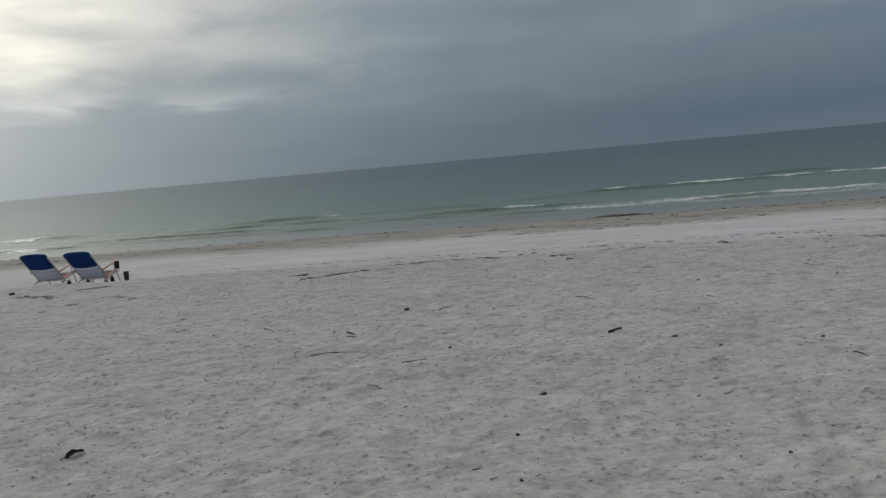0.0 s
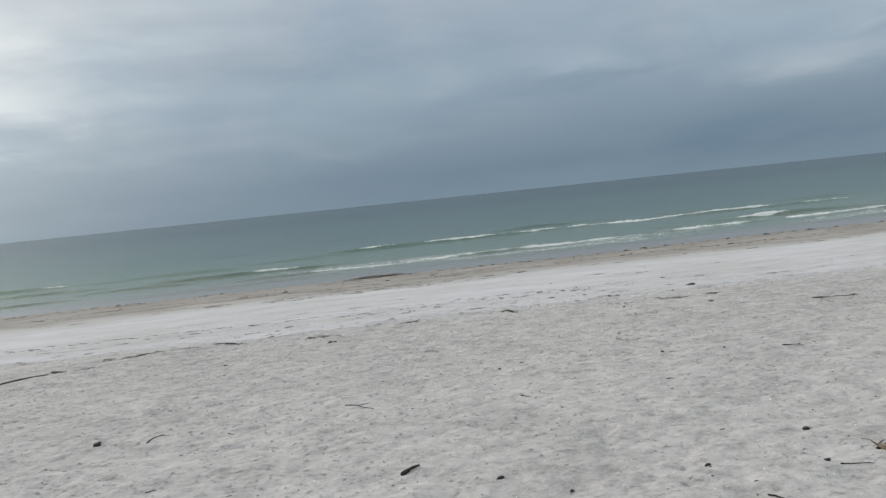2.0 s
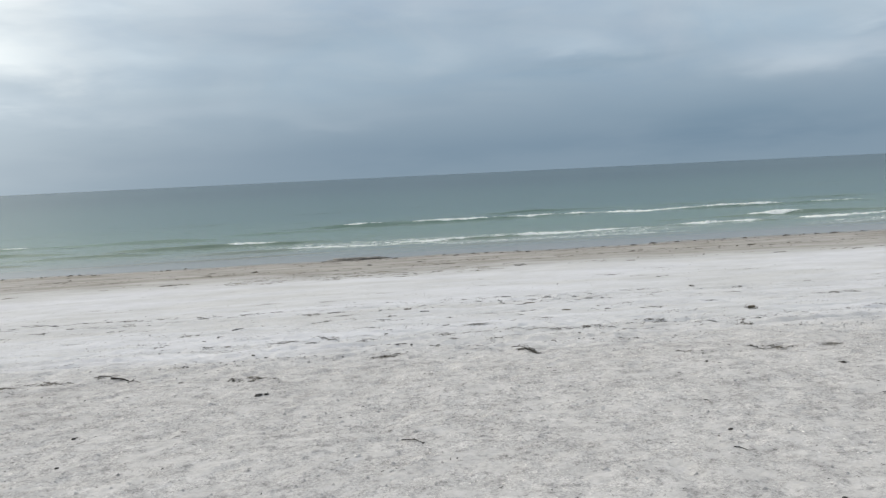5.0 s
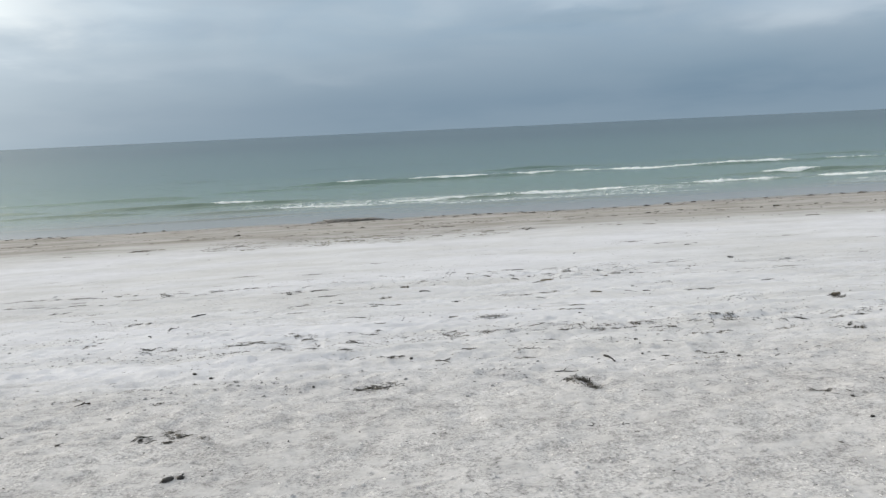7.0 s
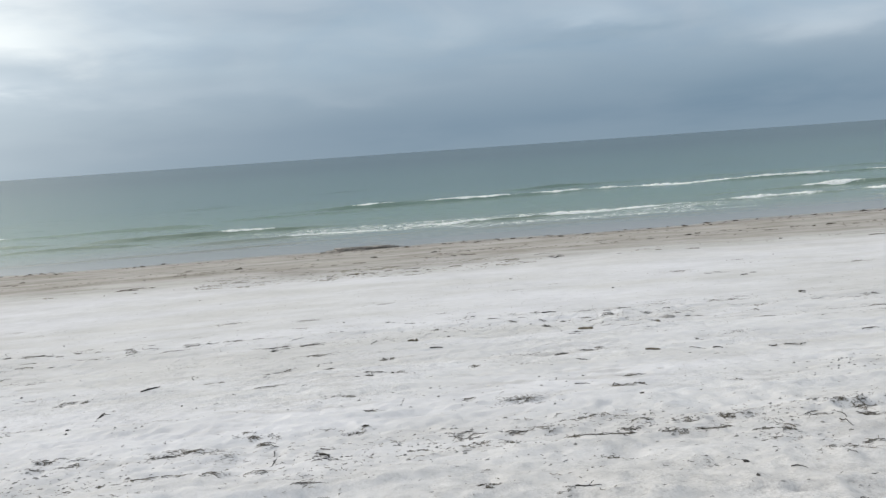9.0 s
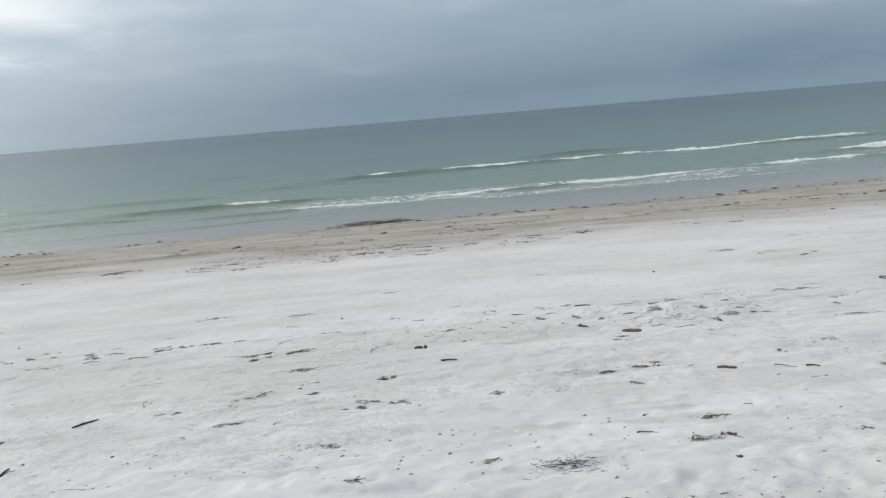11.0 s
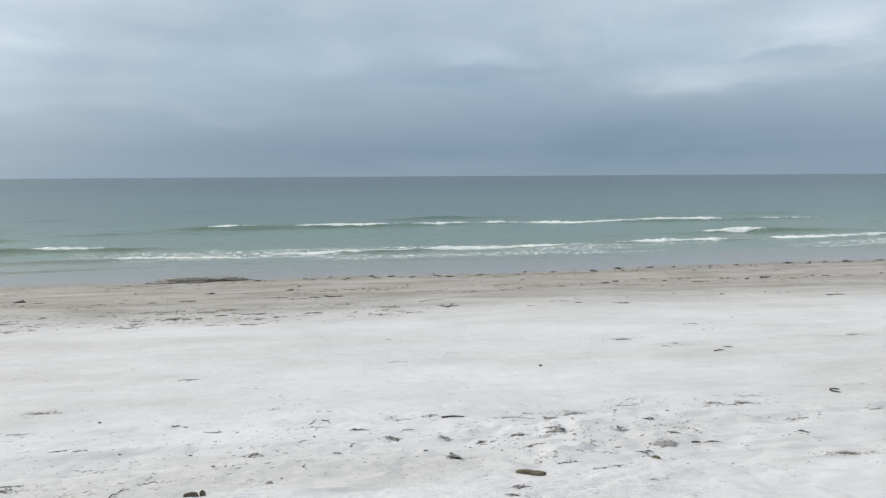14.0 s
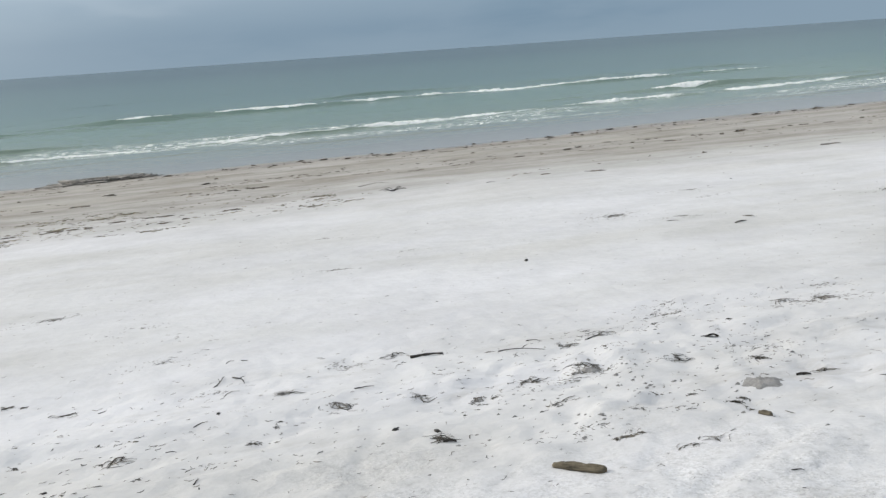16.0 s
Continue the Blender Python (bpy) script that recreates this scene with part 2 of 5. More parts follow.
def water_material():
    m, t, b = material("shallow_sea_water", 0.10, 0.5)
    b.inputs["IOR"].default_value = 1.33
    p = at(t)
    y = node(t, "SeparateXYZ", Vector=p).outputs[1]
    depth = calc(t, "ADD", calc(t, "DIVIDE", calc(t, "SUBTRACT", y, 36.0), 200.0), calc(t, "MULTIPLY_ADD", noise_at(t, p, 0.06, 3.0, 0.5, (0.4, 1, 1)), 0.08, -0.04))
    # sandy shallows, their first tones greyed to imitate sky mirrored in thin water
    col = ramp(t, depth, [(0.0, (0.235, 0.228, 0.222)), (0.022, (0.185, 0.195, 0.18)), (0.045, (0.133, 0.176, 0.14)), (0.09, (0.097, 0.152, 0.118)), (0.2, (0.058, 0.106, 0.097)), (0.6, (0.034, 0.072, 0.07)), (1.0, (0.018, 0.046, 0.053))])
    # lace of foam where waves have broken
    spread = node(t, "Attribute", attribute_name="foam").outputs["Fac"]
    lace = node(t, "TexVoronoi", feature="DISTANCE_TO_EDGE", Vector=node(t, "Mapping", Vector=p, Scale=(0.45, 1.0, 1.0)).outputs[0], Scale=5.0)
    web = calc(t, "SUBTRACT", 1.0, smooth(t, lace.outputs["Distance"], 0.02, 0.2))
    blot = noise_at(t, p, 2.2, 8.0, 0.75, (0.4, 1, 1))
    foam = smooth(t, calc(t, "ADD", calc(t, "MULTIPLY", calc(t, "ADD", web, blot), 0.5), calc(t, "MULTIPLY_ADD", spread, 0.75, -0.75)), 0.30, 0.48)
    foam = calc(t, "MULTIPLY", foam, smooth(t, spread, 0.02, 0.2))
    col = mix(t, foam, col, (0.78, 0.79, 0.77))
    t.links.new(col, b.inputs["Base Color"])
    b.inputs["Specular IOR Level"].default_value, b.inputs["Roughness"].default_value = 0.0, 0.8
    calm = smooth(t, y, 38.0, 48.0)
    waves = calc(t, "ADD", calc(t, "MULTIPLY", noise_at(t, p, 0.9, 4.0, 0.55, (0.35, 1, 1)), calm), calc(t, "MULTIPLY", noise_at(t, p, 3.5, 3.0, 0.55, (0.5, 1, 1)), 0.25))
    bump(t, b, waves, 1.0, 0.19)
    rippled = b.inputs["Normal"].links[0].from_socket
    # the sky's reflection, held back as facets of the ripples turn from the grazing view
    shine = calc(t, "MINIMUM", calc(t, "MULTIPLY", node(t, "Fresnel", IOR=1.33, Normal=rippled).outputs[0], 0.88), 0.378)
    shine = calc(t, "MULTIPLY", shine, calc(t, "SUBTRACT", 1.0, foam))
    gloss = node(t, "BsdfGlossy", Roughness=0.2, Normal=rippled, Color=(0.89, 0.94, 0.975, 1))
    both = node(t, "MixShader", Fac=shine)
    t.links.new(b.outputs[0], both.inputs[1])
    t.links.new(gloss.outputs[0], both.inputs[2])
    t.links.new(both.outputs[0], t.nodes["Material Output"].inputs[0])
    return m


def simple(name, dark, light, scale, rough=0.8, spec=0.3, relief=0.0, stretch=None, metal=0.0, by_object=False, by_piece=False):
    """A weathered surface: two tones in grain at two scales, with a little relief, varied from piece to piece."""
    m, t, b = material(name, rough, spec, metal)
    p = node(t, "TexCoord").outputs["Object"]
    v = calc(t, "ADD", calc(t, "MULTIPLY", noise_at(t, p, scale, 5.0, 0.65, stretch), 0.65), calc(t, "MULTIPLY", noise_at(t, p, scale * 0.2, 2.0), 0.35))
    col = ramp(t, v, [(0.35, dark), (0.62, light)])
    if by_object:
        own = ramp(t, node(t, "ObjectInfo").outputs["Random"], [(0.0, grey(0.65)), (1.0, grey(1.5))])
        col = mix(t, 1.0, col, own, "MULTIPLY")
    if by_piece:
        piece = ramp(t, node(t, "NewGeometry").outputs["Random Per Island"], [(0.0, grey(0.5)), (0.6, grey(1.0)), (1.0, grey(2.0))])
        col = mix(t, 1.0, col, piece, "MULTIPLY")
    t.links.new(col, b.inputs["Base Color"])
    if relief:
        bump(t, b, noise_at(t, p, scale, 5.0, 0.65, stretch), 0.8, relief)
    return m


def thin(m, colour, amount):
    """Let light through a cloth."""
    t = m.node_tree
    glow = node(t, "BsdfTranslucent", Color=(*colour, 1))
    both = node(t, "MixShader", Fac=amount)
    t.links.new(t.nodes["Principled BSDF"].outputs[0], both.inputs[1])
    t.links.new(glow.outputs[0], both.inputs[2])
    t.links.new(both.outputs[0], t.nodes["Material Output"].inputs[0])
    return m


def foam_material():
    m, t, b = material("sea_foam", 0.65, 0.3)
    p = at(t)
    col = ramp(t, noise_at(t, p, 7.0, 6.0, 0.7), [(0.36, (0.45, 0.50, 0.46)), (0.48, (0.76, 0.78, 0.76)), (0.7, (0.88, 0.89, 0.88))])
    t.links.new(col, b.inputs["Base Color"])
    bump(t, b, noise_at(t, p, 9.0, 6.0, 0.7), 0.9, 0.06)
    return m


SAND, WATER, FOAM = sand_material(), water_material(), foam_material()
WEED = simple("dried_seaweed", (0.028, 0.026, 0.023), (0.13, 0.118, 0.10), 30, 0.85, 0.2, by_object=True, by_piece=True)
WET_WEED = simple("damp_seaweed", (0.02, 0.017, 0.014), (0.12, 0.095, 0.07), 18, 0.55, 0.35, 0.01, by_object=True, by_piece=True)
TWIG = simple("dark_twig_bark", (0.012, 0.011, 0.010), (0.042, 0.037, 0.032), 60, 0.8, 0.25, 0.002, by_object=True)
PALE_WOOD = simple("weathered_driftwood", (0.036, 0.032, 0.025), (0.158, 0.137, 0.10), 110, 0.88, 0.15, 0.006, (0.16, 1, 1))
END_WOOD = simple("broken_wood_end", (0.05, 0.04, 0.03), (0.22, 0.17, 0.11), 70, 0.9, 0.15, 0.004)
LEAF = simple("dead_leaf", (0.012, 0.010, 0.009), (0.05, 0.038, 0.028), 40, 0.75, 0.3, 0.002)
ROOT = simple("dry_tan_root", (0.11, 0.088, 0.066), (0.36, 0.30, 0.235), 40, 0.85, 0.2, 0.003)
POD = simple("black_seed_husk", (0.010, 0.009, 0.008), (0.034, 0.03, 0.027), 60, 0.6, 0.35, 0.002, by_object=True)
SHELL = simple("bleached_shell", (0.55, 0.53, 0.50), (0.85, 0.83, 0.79), 50, 0.5, 0.4, 0.001)
OLIVE_WEED = simple("faded_olive_weed", (0.07, 0.062, 0.042), (0.22, 0.195, 0.14), 18, 0.75, 0.25, by_piece=True)
BLUE = thin(simple("blue_chair_fabric", (0.008, 0.048, 0.17), (0.014, 0.075, 0.25), 90, 0.85, 0.25, 0.0015), (0.02, 0.08, 0.36), 0.3)
STRIPE = thin(simple("pale_chair_fabric", (0.60, 0.63, 0.72), (0.74, 0.76, 0.82), 90, 0.85, 0.25, 0.0015), (0.72, 0.75, 0.84), 0.4)
STRIPE_BLUE = simple("grey_blue_chair_stripe", (0.50, 0.54, 0.64), (0.60, 0.63, 0.71), 90, 0.85, 0.25, 0.0015)
TUBE = simple("pale_coated_tube", (0.40, 0.34, 0.31), (0.56, 0.49, 0.45), 40, 0.4, 0.5)
CORAL = simple("faded_coral_fabric", (0.30, 0.15, 0.12), (0.40, 0.21, 0.17), 90, 0.85, 0.25, 0.0015)
BANK = simple("rotting_weed", (0.07, 0.066, 0.06), (0.32, 0.30, 0.275), 14, 0.8, 0.25, 0.02)
GREY_SAND = simple("dark_grey_sand", (0.16, 0.157, 0.156), (0.28, 0.276, 0.274), 60, 0.9, 0.15, 0.006)
ARM_WOOD = simple("varnished_armrest_wood", (0.33, 0.19, 0.12), (0.52, 0.33, 0.23), 30, 0.5, 0.4, 0.001, (0.2, 1, 1))
BLACK = simple("black_plastic", (0.010, 0.011, 0.013), (0.025, 0.026, 0.03), 60, 0.45, 0.45)
BLACK_CLOTH = simple("black_nylon_cloth", (0.008, 0.009, 0.012), (0.022, 0.023, 0.028), 80, 0.8, 0.25, 0.002)


# ---- the shape of the beach ----
PROFILE_Y = [-3000, 11.4, 12.5, 13.4, 14.5, 15.3, 16.3, 17, 18.5, 19.9, 21, 22.5, 25, 28, 31, 34.5, 38, 41, 46, 55]
PROFILE_Z = [1.6, 1.6, 1.57, 1.45, 1.305, 1.195, 1.09, 1.02, 0.862, 0.75, 0.622, 0.548, 0.41, 0.31, 0.22, 0.115, 0.0, -0.13, -0.4, -0.9]
rng = np.random.default_rng(7)
TABLE = rng.random((16, 256, 256))


def vnoise(x, y, seed):
    """Smooth value noise from -1 to 1."""
    tab = TABLE[seed % 16]
    xi, yi = np.floor(x).astype(int), np.floor(y).astype(int)
    fx, fy = x - xi, y - yi
    fx, fy = fx * fx * (3 - 2 * fx), fy * fy * (3 - 2 * fy)
    a, b = tab[xi & 255, yi & 255], tab[(xi + 1) & 255, yi & 255]
    c, d = tab[xi & 255, (yi + 1) & 255], tab[(xi + 1) & 255, (yi + 1) & 255]
    return ((a * (1 - fx) + b * fx) * (1 - fy) + (c * (1 - fx) + d * fx) * fy) * 2 - 1


def fbm(x, y, seed, octaves=4, gain=0.5):
    total, amp = 0.0, 1.0
    for i in range(octaves):
        total, amp, x, y = total + amp * vnoise(x, y, seed + i), amp * gain, x * 2.03 + 17.1, y * 2.03 + 5.7
    return total


def step(v, lo, hi):
    s = np.clip((v - lo) / (hi - lo), 0, 1)
    return s * s * (3 - 2 * s)


# scuffs and old footprints: x, y, radius, depth; and heaps of dug sand (depth below zero)
count = 1500
DENTS = np.column_stack([rng.uniform(-9, 9, count), rng.choice([0, 1], count, p=[0.25, 0.75]) * rng.uniform(2, 16, count), rng.uniform(0.03, 0.10, count), rng.uniform(0.003, 0.012, count)])
DENTS[:, 3] *= np.where(DENTS[:, 1] > 8.5, 0.45, 1.0)
low = DENTS[:, 1] == 0
DENTS[low, 1] = rng.uniform(15, 23, low.sum())
HEAPS = np.array([(3.98, 21.1, 0.15, -0.03), (3.64, 21.76, 0.22, -0.05), (4.95, 21.7, 0.2, -0.04), (3.3, 21.7, 0.14, -0.035), (3.2, 21.1, 0.2, -0.03), (1.55, 13.9, 0.12, -0.03)])
small = 5200
PITS = np.column_stack([rng.uniform(-7, 6, small), rng.uniform(2, 23, small), rng.uniform(0.022, 0.06, small), rng.uniform(0.003, 0.013, small) * rng.choice([1, 1, -0.7], small)])
PITS[:, 3] *= np.where(PITS[:, 1] > 17, 0.85, np.where(PITS[:, 1] > 9, 0.7, 1.0))
trodden = 230
TROD = np.column_stack([rng.normal(3.6, 0.9, trodden), rng.normal(21.5, 0.5, trodden), rng.uniform(0.03, 0.11, trodden), rng.uniform(0.004, 0.016, trodden) * rng.choice([1, 1, -0.8], trodden)])
DENTS = np.vstack([DENTS, PITS, TROD, HEAPS])
# shallow drag marks: x, y at both ends, depth
DRAGS = ((2.7, 19.95, 3.95, 20.56, 0.010), (3.05, 21.06, 3.5, 21.2, -0.012), (3.9, 20.2, 4.9, 20.95, 0.007))


def relief(x, y):
    base = sum(np.interp(y + o, PROFILE_Y, PROFILE_Z) for o in (-0.6, -0.4, -0.2, 0, 0.2, 0.4, 0.6)) / 7
    berm = 1 - step(y, 12.5, 17)
    tracks = step(y, 12, 14) * (1 - step(y, 21.5, 24))
    dry = 1 - step(y, 31, 37)
    near = 1 - step(y, 6.5, 9.5)
    trod = step(y, 11.3, 12.5) * (1 - step(y, 15.8, 18))
    z = base + 0.04 * fbm(x * 0.16, y * 0.16, 1, 3) * dry
    z = z + (0.004 * berm + 0.002 * near + 0.006 * tracks + 0.004 * trod + 0.004) * fbm(x * 1.9, y * 2.6, 4, 4, 0.55) * dry
    z = z + (0.003 * berm + 0.003 * near + 0.007 * tracks + 0.009 * trod + 0.004) * (0.5 - np.abs(fbm(x * 3.6, y * 4.4, 8, 4, 0.6))) * dry
    z = z + (0.0035 * berm + 0.002 * near + 0.0012 * tracks + 0.0022 * trod) * fbm(x * 11.0, y * 12.0, 3, 2, 0.6)
    z = z + 0.017 * tracks * fbm(x * 0.2, y * 2.6 - x * 0.12, 11, 3, 0.55)      # old wheel ruts along the shore
    for k, (yc, h) in enumerate(((13.2, 0.028), (13.9, 0.036), (14.6, 0.042), (15.5, 0.042), (16.6, 0.024), (18.4, 0.018), (19.3, 0.012), (21.9, 0.014))):
        d = y - yc - 0.35 * vnoise(x * 0.22, np.full(np.shape(x), k * 4.4), 10) - 0.10 * vnoise(x * 1.3, np.full(np.shape(x), k * 2.9), 12)
        z = z + h * np.clip(0.5 + vnoise(x * 0.6, np.full(np.shape(x), k * 7.7), 14), 0, 1) * np.exp(-(d / np.where(d < 0, 0.05, 0.22)) ** 2)
    z = z + 0.006 * step(y, 22, 24) * fbm(x * 0.35, y * 1.9, 13, 3, 0.5) * (1 - step(y, 33, 38))
    for xa, ya, xb, yb, deep in DRAGS:
        long = math.hypot(xb - xa, yb - ya)
        u = ((x - xa) * (xb - xa) + (y - ya) * (yb - ya)) / long ** 2
        off = ((x - xa) * (yb - ya) - (y - ya) * (xb - xa)) / long
        z = z - deep * step(u, 0, 0.15) * (1 - step(u, 0.85, 1)) * (np.exp(-(off / 0.035) ** 2) - 0.5 * np.exp(-((off - 0.07) / 0.03) ** 2))
    return z + 0.02 * fbm(x * 0.12, y * 0.3, 6, 3) * step(y, 30, 35)


def ground_z(x, y):
    d = ((x - DENTS[:, 0]) ** 2 + (y - DENTS[:, 1]) ** 2) / DENTS[:, 2] ** 2
    return float(relief(np.array([x]), np.array([y]))[0] - (DENTS[:, 3] * np.exp(-d)).sum())


def stretch_out(start, first, end, grow):
    """Steps that grow from a fine one to reach far away."""
    out, v = [], first
    while start < end:
        start, v = start + v, v * grow
        out.append(start)
    return out


def grid_mesh(name, xs, ys, z):
    nx, ny = len(xs), len(ys)
    co = np.empty((ny, nx, 3), np.float32)
    co[..., 0], co[..., 1], co[..., 2] = xs[None, :], ys[:, None], z
    i = (np.arange(ny - 1)[:, None] * nx + np.arange(nx - 1)[None, :]).ravel()
    quads = np.column_stack([i, i + 1, i + nx + 1, i + nx]).astype(np.int32)
    me = bpy.data.meshes.new(name)
    me.vertices.add(nx * ny)
    me.vertices.foreach_set("co", co.ravel())
    me.loops.add(quads.size)
    me.loops.foreach_set("vertex_index", quads.ravel())
    me.polygons.add(len(quads))
    me.polygons.foreach_set("loop_start", np.arange(len(quads), dtype=np.int32) * 4)
    me.polygons.foreach_set("use_smooth", np.ones(len(quads), bool))
    me.update(calc_edges=True)
    return me


def build_ground():
    side = stretch_out(9.0, 0.05, 2600, 1.09)
    xs = np.array([-v for v in reversed(side)] + list(np.arange(-9, -5.5, 0.045)) + list(np.arange(-5.5, 4.5, 0.026)) + list(np.arange(4.5, 9.001, 0.045)) + side)
    ys = np.array([-v for v in reversed(stretch_out(-2.0, 0.2, 2600, 1.5))] + list(np.arange(2.0, 8.5, 0.026)) + list(np.arange(8.5, 15.5, 0.036)) + list(np.arange(15.5, 22.5, 0.032)) + list(np.arange(22.5, 24, 0.06)) + list(np.arange(24, 40, 0.1)) + [40.3, 40.8, 41.5, 42.5, 44, 46, 50, 55, 70])
    X, Y = np.meshgrid(xs, ys)
    Z = relief(X, Y)
    for x, y, r, d in DENTS:
        i0, i1 = np.searchsorted(xs, (x - 3 * r, x + 3 * r))
        j0, j1 = np.searchsorted(ys, (y - 3 * r, y + 3 * r))
        Z[j0:j1, i0:i1] -= d * np.exp(-((X[j0:j1, i0:i1] - x) ** 2 + (Y[j0:j1, i0:i1] - y) ** 2) / r ** 2)
    me = grid_mesh("ground", xs, ys, Z)
    me.materials.append(SAND)
    tagged(new("ground", me), "pale quartz beach sand, trodden berm sloping down to a damp strip", "sand", kind="structure")


build_ground()

# ---- the sea ----
# low ridges rolling in: y of the crest at x 0, height, width, x from, x to, slant
RIDGES = [(41.6, 0.05, 0.22, -60, 40, 0.05), (44.5, 0.11, 0.4, -9, 45, 0.12), (48.0, 0.2, 0.5, -14, -0.5, -0.02), (50.6, 0.22, 0.65, 14, 34, 0.0), (53.4, 0.26, 0.75, -60, -7, -0.05),
          (59.8, 0.23, 0.85, -9, 38, 0.02), (57.2, 0.16, 0.7, -9, 3, 0.0), (67.0, 0.17, 1.0, 6, 40, 0.0), (45.6, 0.16, 0.4, -60, -8, 0.0), (49.4, 0.14, 0.5, -60, -13, 0.0),
          (72.0, 0.09, 1.1, -40, -8, 0.0), (76.0, 0.10, 1.2, 4, 26, 0.0), (84.0, 0.09, 1.4, -50, 10, 0.0), (97.0, 0.1, 1.8, -20, 60, 0.0), (55.5, 0.09, 0.8, -3, 14, 0.05), (43.2, 0.14, 0.34, -60, -13, 0.0)]


def crest_y(k, x):
    return RIDGES[k][0] + RIDGES[k][5] * np.clip(x, -12, 30) + 0.6 * vnoise(np.asarray(x) * 0.11 + k * 9.3, np.full(np.shape(x), k * 3.7), 3) + 0.25 * vnoise(np.asarray(x) * 0.45, np.full(np.shape(x), k * 5.1), 5)


def sea_z(x, y):
    x, y = np.asarray(x, float), np.asarray(y, float)
    out = step(y, 39, 46)
    z = 0.004 + 0.02 * fbm(x * 0.5, y * 1.6, 2, 3) * out + 0.045 * fbm(x * 0.07, y * 0.33, 7, 3) * step(y, 48, 70) * (1 - step(y, 500, 900))
    for k, (yc, h, w, x0, x1, slant) in enumerate(RIDGES):
        along = step(x, x0, x0 + 3) * (1 - step(x, x1 - 4, x1)) * (0.62 + 0.55 * vnoise(x * 0.17, np.full(x.shape, k * 2.3), 9))
        d = y - crest_y(k, x)
        z = z + h * along * np.exp(-(d / np.where(d < 0, w * 0.45, w * 1.1)) ** 2)
    return z


# breakers: ridge number, x from, x to, fullness
BREAKERS = [(5, -1.6, 0.8, 0.4), (5, 2.4, 8.5, 0.42), (5, 8.8, 15.5, 0.55), (5, 14.8, 27.5, 0.7), (5, 29.5, 34.0, 0.4),
            (1, -4.5, 1.0, 0.22), (1, 0.6, 7.0, 0.42), (1, 6.4, 13.5, 0.62), (1, 14.5, 20.5, 0.5), (1, 21.5, 28.5, 0.6),
            (2, -7.8, -4.2, 0.25), (3, 20.2, 24.0, 0.6), (4, -20.5, -18.6, 0.45)]


def build_sea():
    side = stretch_out(40.0, 0.25, 3900, 1.12)
    xs = np.array([-v for v in reversed(side)] + list(np.arange(-40, 40.001, 0.2)) + side)
    ys = np.array(list(np.arange(36.0, 41, 0.11)) + list(np.arange(41, 53, 0.06)) + list(np.arange(53, 68, 0.11)) + list(np.arange(68, 110, 0.35)) + stretch_out(110, 0.5, 4850, 1.09))
    X, Y = np.meshgrid(xs, ys)
    me = grid_mesh("water", xs, ys, sea_z(X, Y))
    # where the water is laced with foam: the wash near the edge, and round each breaker
    wash = step(Y, 41.6, 43.0) * (1 - step(Y, 46.5, 50)) * step(fbm(X * 0.07, Y * 0.2, 5, 3), -0.45, 0.5) * (0.15 + 0.85 * step(X, -14, -3))
    foam = 0.55 * wash
    for k, x0, x1, full in BREAKERS:
        d = Y - crest_y(k, X)
        along = step(X, x0 - 2.5, x0 + 1) * (1 - step(X, x1 - 1, x1 + 2.5))
        foam = np.maximum(foam, full * 0.95 * along * np.where(d < 0, np.exp(-(d / 0.5) ** 2), np.exp(-(d / 1.5) ** 2)))
    a = me.attributes.new("foam", "FLOAT", "POINT")
    a.data.foreach_set("value", np.clip(foam, 0, 1).astype(np.float32).ravel())
    me.materials.append(WATER)
    tagged(new("water", me), "calm green-grey sea with low waves under cloud", "sea", kind="structure")


build_sea()


def breaker_foam(k, x0, x1, full, seed):
    """The tumbling white front of a small breaker, lying on its wave."""
    xs = np.arange(x0, x1, 0.05)
    n = 10
    grow = step(xs, x0, x0 + 1.2) * (1 - step(xs, x1 - 1.6, x1)) * np.clip(0.65 + 0.7 * fbm(xs * 0.8, np.full(xs.shape, seed * 3.1), seed, 3), 0.05, 1.3) * full
    wide = 0.05 + 0.34 * grow
    yc = crest_y(k, xs) - 0.30 * wide + 0.06 * vnoise(xs * 2.1, np.full(xs.shape, seed * 1.7), seed)
    u = np.linspace(-1, 1, n)
    X = np.repeat(xs[:, None], n, 1)
    Y = yc[:, None] + u[None, :] * wide[:, None] * (0.8 + 0.35 * vnoise(X * 3.3, np.repeat(u[None, :] * 1.5, len(xs), 0), seed + 2))
    rise = (1 - u[None, :] ** 2) * (0.012 + 0.11 * grow[:, None]) * (0.75 + 0.45 * fbm(X * 4.0, Y * 5.0, seed + 4, 3, 0.6))
    Z = sea_z(X, Y) + rise - 0.012
    me = bpy.data.meshes.new("breaker_foam")
    i = (np.arange(len(xs) - 1)[:, None] * n + np.arange(n - 1)[None, :]).ravel()
    me.from_pydata(np.stack([X, Y, Z], -1).reshape(-1, 3).tolist(), [], np.column_stack([i, i + n, i + n + 1, i + 1]).tolist())
    me.polygons.foreach_set("use_smooth", np.ones(len(me.polygons), bool))
    me.materials.append(FOAM)
    tagged(new("breaker_foam", me), "white foam along the crest of a small breaking wave", "foam", kind="stuff")


for number, (k, x0, x1, full) in enumerate(BREAKERS):
    breaker_foam(k, x0, x1, full, number)


